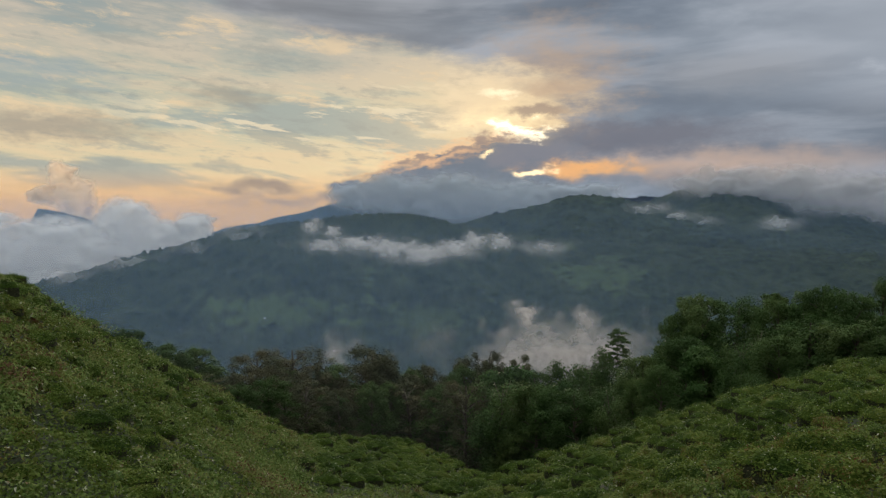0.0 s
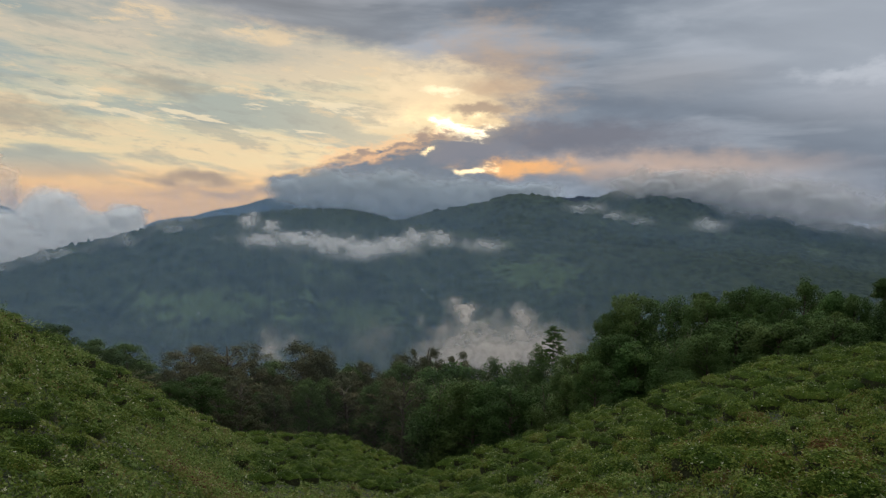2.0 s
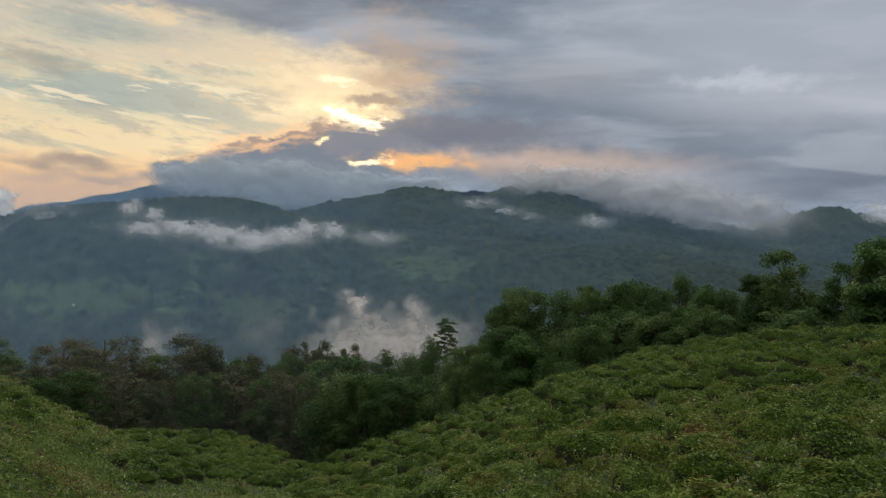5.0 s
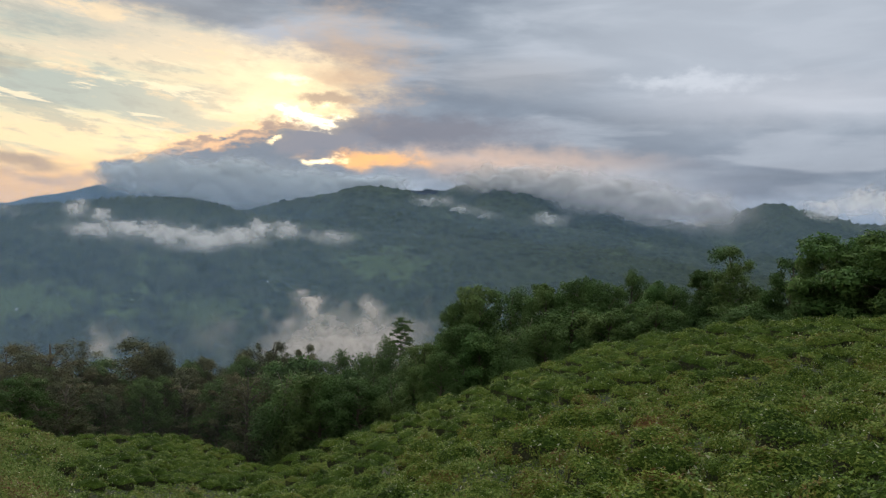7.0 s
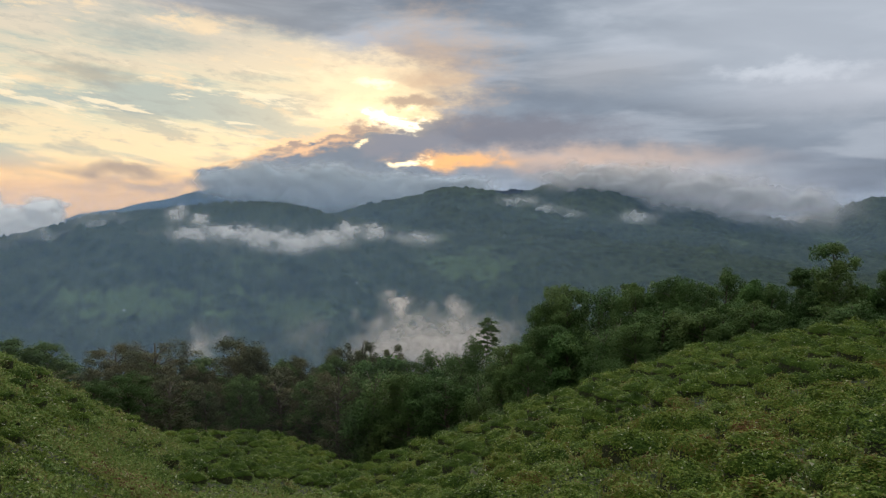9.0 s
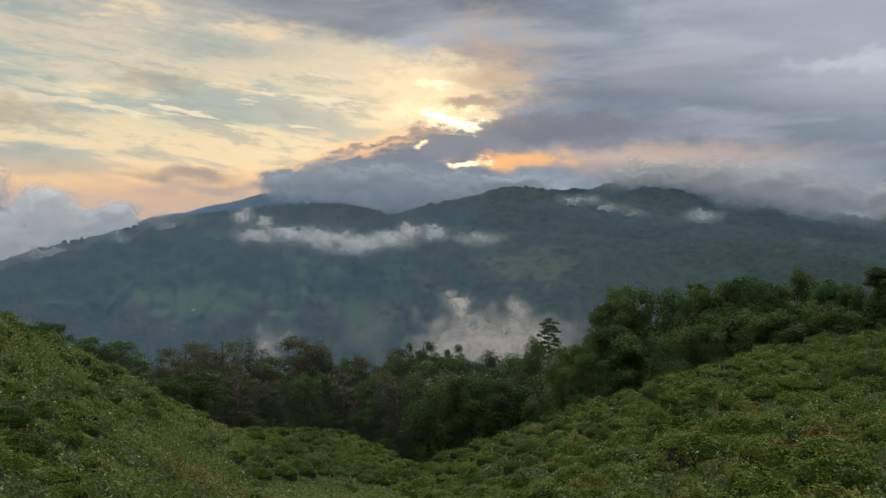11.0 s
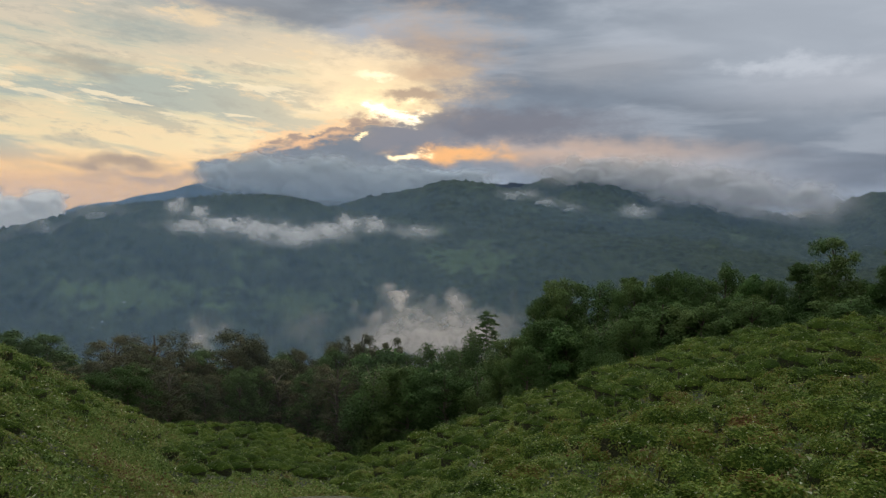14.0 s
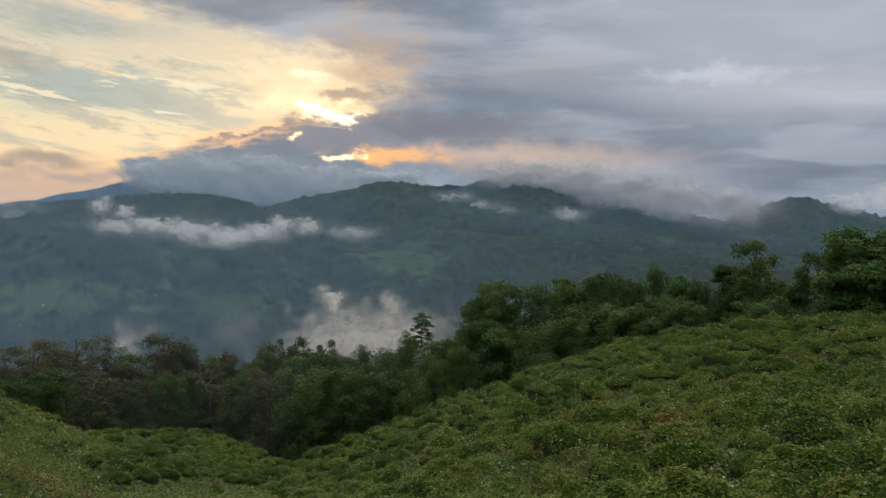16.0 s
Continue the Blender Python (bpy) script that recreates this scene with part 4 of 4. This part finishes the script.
def room(x, y, gap):
    return all((x - a) ** 2 + (y - b) ** 2 > gap * gap for a, b in taken.get((int(x // 2), int(y // 2)), []))


taken = {}
for u in np.linspace(-0.22, 1.03, 36):
    azd = -44.0 + rng.uniform(0, 2)
    while azd < 55:
        rc, rb = float(crest(azd)[0]), float(np.interp(azd, BEARING, FOOT_R))
        knoll, left = -9.5 < azd < 3 and u > 0.28, azd < -9.5 or (azd < 3 and u <= 0.28)
        bend = (float(fbm(azd * 0.12, u * 3, 3, 71)) - 0.5) * 0.10
        r = rb + (u + bend + rng.uniform(-0.008, 0.008)) * (rc - rb)
        thin = (0.32 if azd < -19 else 0.90) if left else 0.03 if knoll else 0.08
        if r > 10.0 and r < rc + 0.8 and rng.uniform() > thin:
            size = rng.uniform(0.24, 0.42) if left else rng.uniform(0.38, 0.50) if knoll else rng.uniform(0.34, 0.66)
            x, y = r * math.sin(radians(azd)), r * math.cos(radians(azd))
            if room(x, y, 1.35 * size + (0.22 if knoll else 0.10)):
                spots.append((azd, r, size))
                for i in (-1, 0, 1):
                    for j in (-1, 0, 1):
                        taken.setdefault((int(x // 2) + i, int(y // 2) + j), []).append((x, y))
        azd += math.degrees(rng.uniform(0.9, 1.15) if knoll else rng.uniform(0.95, 1.75)) / max(r, 8)
spots.sort(key=lambda s: s[1])
variants = []
for i in range(6):
    p, nrm, sz = bush_leaves(2600, 0.052, 100 + i)
    body, skirt = bush_body(100 + i)
    variants.append((mesh_from("foliage", *leaf_blades(p, nrm, sz, np.random.default_rng(i)), TEA), mesh_from("canopy", *body, CANOPY, True), mesh_from("underside", *skirt, SHADED_TWIGS, True)))
NEAR = 300
for i, (azd, r, s) in enumerate(spots[:NEAR]):
    z = float(land(np.array(azd), np.array(r)))
    x, y, zz = at(azd, r, z)
    b = new("tea_bush")
    b.matrix_basis = pose(x, y, zz - 0.10, rng.normal() * 5, rng.normal() * 5, -azd + rng.normal() * 16)
    b.scale = (s * rng.uniform(0.95, 1.6), s * rng.uniform(0.8, 1.05), s * rng.uniform(0.8, 1.3))
    tagged(b, "broad flat-topped tea bush with small glossy green leaves" if s > 0.64 else
           "small clipped tea bush half hidden in weeds" if s < 0.46 else "knee-high tea bush with small glossy green leaves", "tea bush", "tea bushes")
    fo, ca, tw = variants[i % 6]
    part("foliage", fo, b)
    part("canopy", ca, b, "dense clipped leaf canopy")
    part("underside", tw, b, "bare twigs under the leaves, flank shade painted into their dark colour")
# the rest of the plantation, further up the slopes
lv, bodies, skirts = [], [], []
soft = [bush_leaves(1200, 0.064, 200 + i) for i in range(8)]
for i, (azd, r, s) in enumerate(spots[NEAR:]):
    z = float(land(np.array(azd), np.array(r)))
    m = pose(*at(azd, r, z), rng.normal() * 5, rng.normal() * 5, -azd + rng.normal() * 13)
    rot = np.array(m.to_3x3())
    sc = np.array([s * rng.uniform(1.0, 1.7), s * 0.9, s * rng.uniform(0.85, 1.3)])
    p, nrm, sz = soft[i % 8]
    lv.append(((p * sc) @ rot.T + np.array(m.translation), nrm @ rot.T, sz * s))
    for store, (v, f) in zip((bodies, skirts), bush_body(200 + i % 8)):
        store.append(((v * sc) @ rot.T + np.array(m.translation), f))
P, Nn, S = (np.concatenate([l[k] for l in lv]) for k in range(3))
far = new("tea_plantation")
tagged(far, "closely planted tea bushes covering both slopes", "tea bushes", kind="stuff")
part("foliage", mesh_from("foliage", *leaf_blades(P, Nn, S, np.random.default_rng(3)), TEA), far)
part("canopy", mesh_from("canopy", *join(bodies), CANOPY, True), far)
part("underside", mesh_from("underside", *join(skirts), SHADED_TWIGS, True), far)


# ---- weeds and grass between the bushes ----
def undergrowth(n, seed, near, size):
    """Small leaves in tussocks over the slopes, near or far."""
    r_ = np.random.default_rng(seed)
    azd = r_.uniform(-44, 56, n)
    rc, rb = crest(azd)[0], np.interp(azd, BEARING, FOOT_R)
    lo, hi = (rb - 5, np.minimum(27, rc)) if near else (np.maximum(27, rb - 5), rc + 1.2)
    keep = (hi > lo) & (r_.uniform(0, 1, n) < np.where(azd > 4, 0.6 if near else 0.28, np.where(azd < -19, 0.75, np.where((azd > -9) & (not near), 0.25, 0.6))))
    azd, lo, hi = azd[keep], lo[keep], hi[keep]
    rad = np.sqrt(lo ** 2 + (hi ** 2 - lo ** 2) * r_.uniform(0, 1, len(azd)))
    base = at(azd, rad, land(azd, rad))
    tuft = fbm(base[:, 0] * 0.9, base[:, 1] * 0.9, 3, 61)
    base[:, 2] += np.clip(tuft - 0.28, 0.03, 1) * np.where(azd > 4, 0.34, 0.5) * r_.uniform(0.35, 1.0, len(azd))
    nrm = unit(r_.normal(size=(len(azd), 3)) * 0.55 + [0, 0, 0.8])
    return leaf_blades(base, nrm, size * r_.uniform(0.6, 1.4, len(azd)), r_)


def clumps(n, each, seed):
    """Leafy clumps of fern and weeds on the overgrown slope and the gully floor."""
    r_ = np.random.default_rng(seed)
    azd = r_.uniform(-44, 56, n)
    rc, rb = crest(azd)[0], np.interp(azd, BEARING, FOOT_R)
    rad = np.sqrt((rb - 5) ** 2 + ((rc + 0.5) ** 2 - (rb - 5) ** 2) * r_.uniform(0, 1, n))
    keep = ~((azd > -8) & (azd < 8) & (rad > rb + 0.3 * (rc - rb))) & ((azd > -19) | (r_.uniform(0, 1, n) < 0.5)) & ((azd < 8) | (r_.uniform(0, 1, n) < 0.4 * (rad < 28) + 0.06))
    azd, rad = azd[keep], rad[keep]
    root = at(azd, rad, land(azd, rad) - 0.03)
    grow = np.clip(fbm(root[:, 0] * 0.45, root[:, 1] * 0.45, 3, 63) * 2.8 - 0.6, 0.25, 1.6) * r_.uniform(0.6, 1.4, len(azd))
    root, grow = np.repeat(root, each, 0), np.repeat(grow, each)[:, None]
    m = len(root)
    out = unit(r_.normal(size=(m, 3)) * [1, 1, 0.7] + [0, 0, 0.35])
    out[:, 2] = np.abs(out[:, 2])
    heart = root + out * [1.15, 1.15, 0.8] * grow * r_.uniform(0.22, 0.42, (m, 1))
    return leaf_blades(heart, unit(out + r_.normal(size=(m, 3)) * 0.55), r_.uniform(0.03, 0.062, m), r_)


WEED = leaf_material("weed_leaf", [(0.0, (0.036, 0.064, 0.014)), (0.35, (0.074, 0.116, 0.022)), (0.6, (0.118, 0.160, 0.034)),
                                   (0.8, (0.160, 0.176, 0.046)), (0.94, (0.160, 0.118, 0.052)), (1.0, (0.110, 0.055, 0.028))], 0.6, 0.12, 0.02, 0.28, 0.55)
FERN = leaf_material("fern_leaf", [(0.0, (0.036, 0.064, 0.018)), (0.35, (0.092, 0.148, 0.036)), (0.6, (0.150, 0.210, 0.058)), (0.8, (0.205, 0.235, 0.078)),
                                   (0.94, (0.170, 0.130, 0.060)), (1.0, (0.120, 0.066, 0.036))], 0.6, 0.14, 0.02, 0.28, 0.55)
weeds = new("weeds")
tagged(weeds, "rank grass and weeds grown up between the tea bushes", "weeds", kind="stuff")
part("grass", mesh_from("grass", *undergrowth(240000, 91, True, 0.05), WEED), weeds)
part("grass", mesh_from("grass", *undergrowth(330000, 92, False, 0.07), WEED), weeds)
part("fern", mesh_from("fern", *clumps(5200, 150, 93), FERN), weeds)
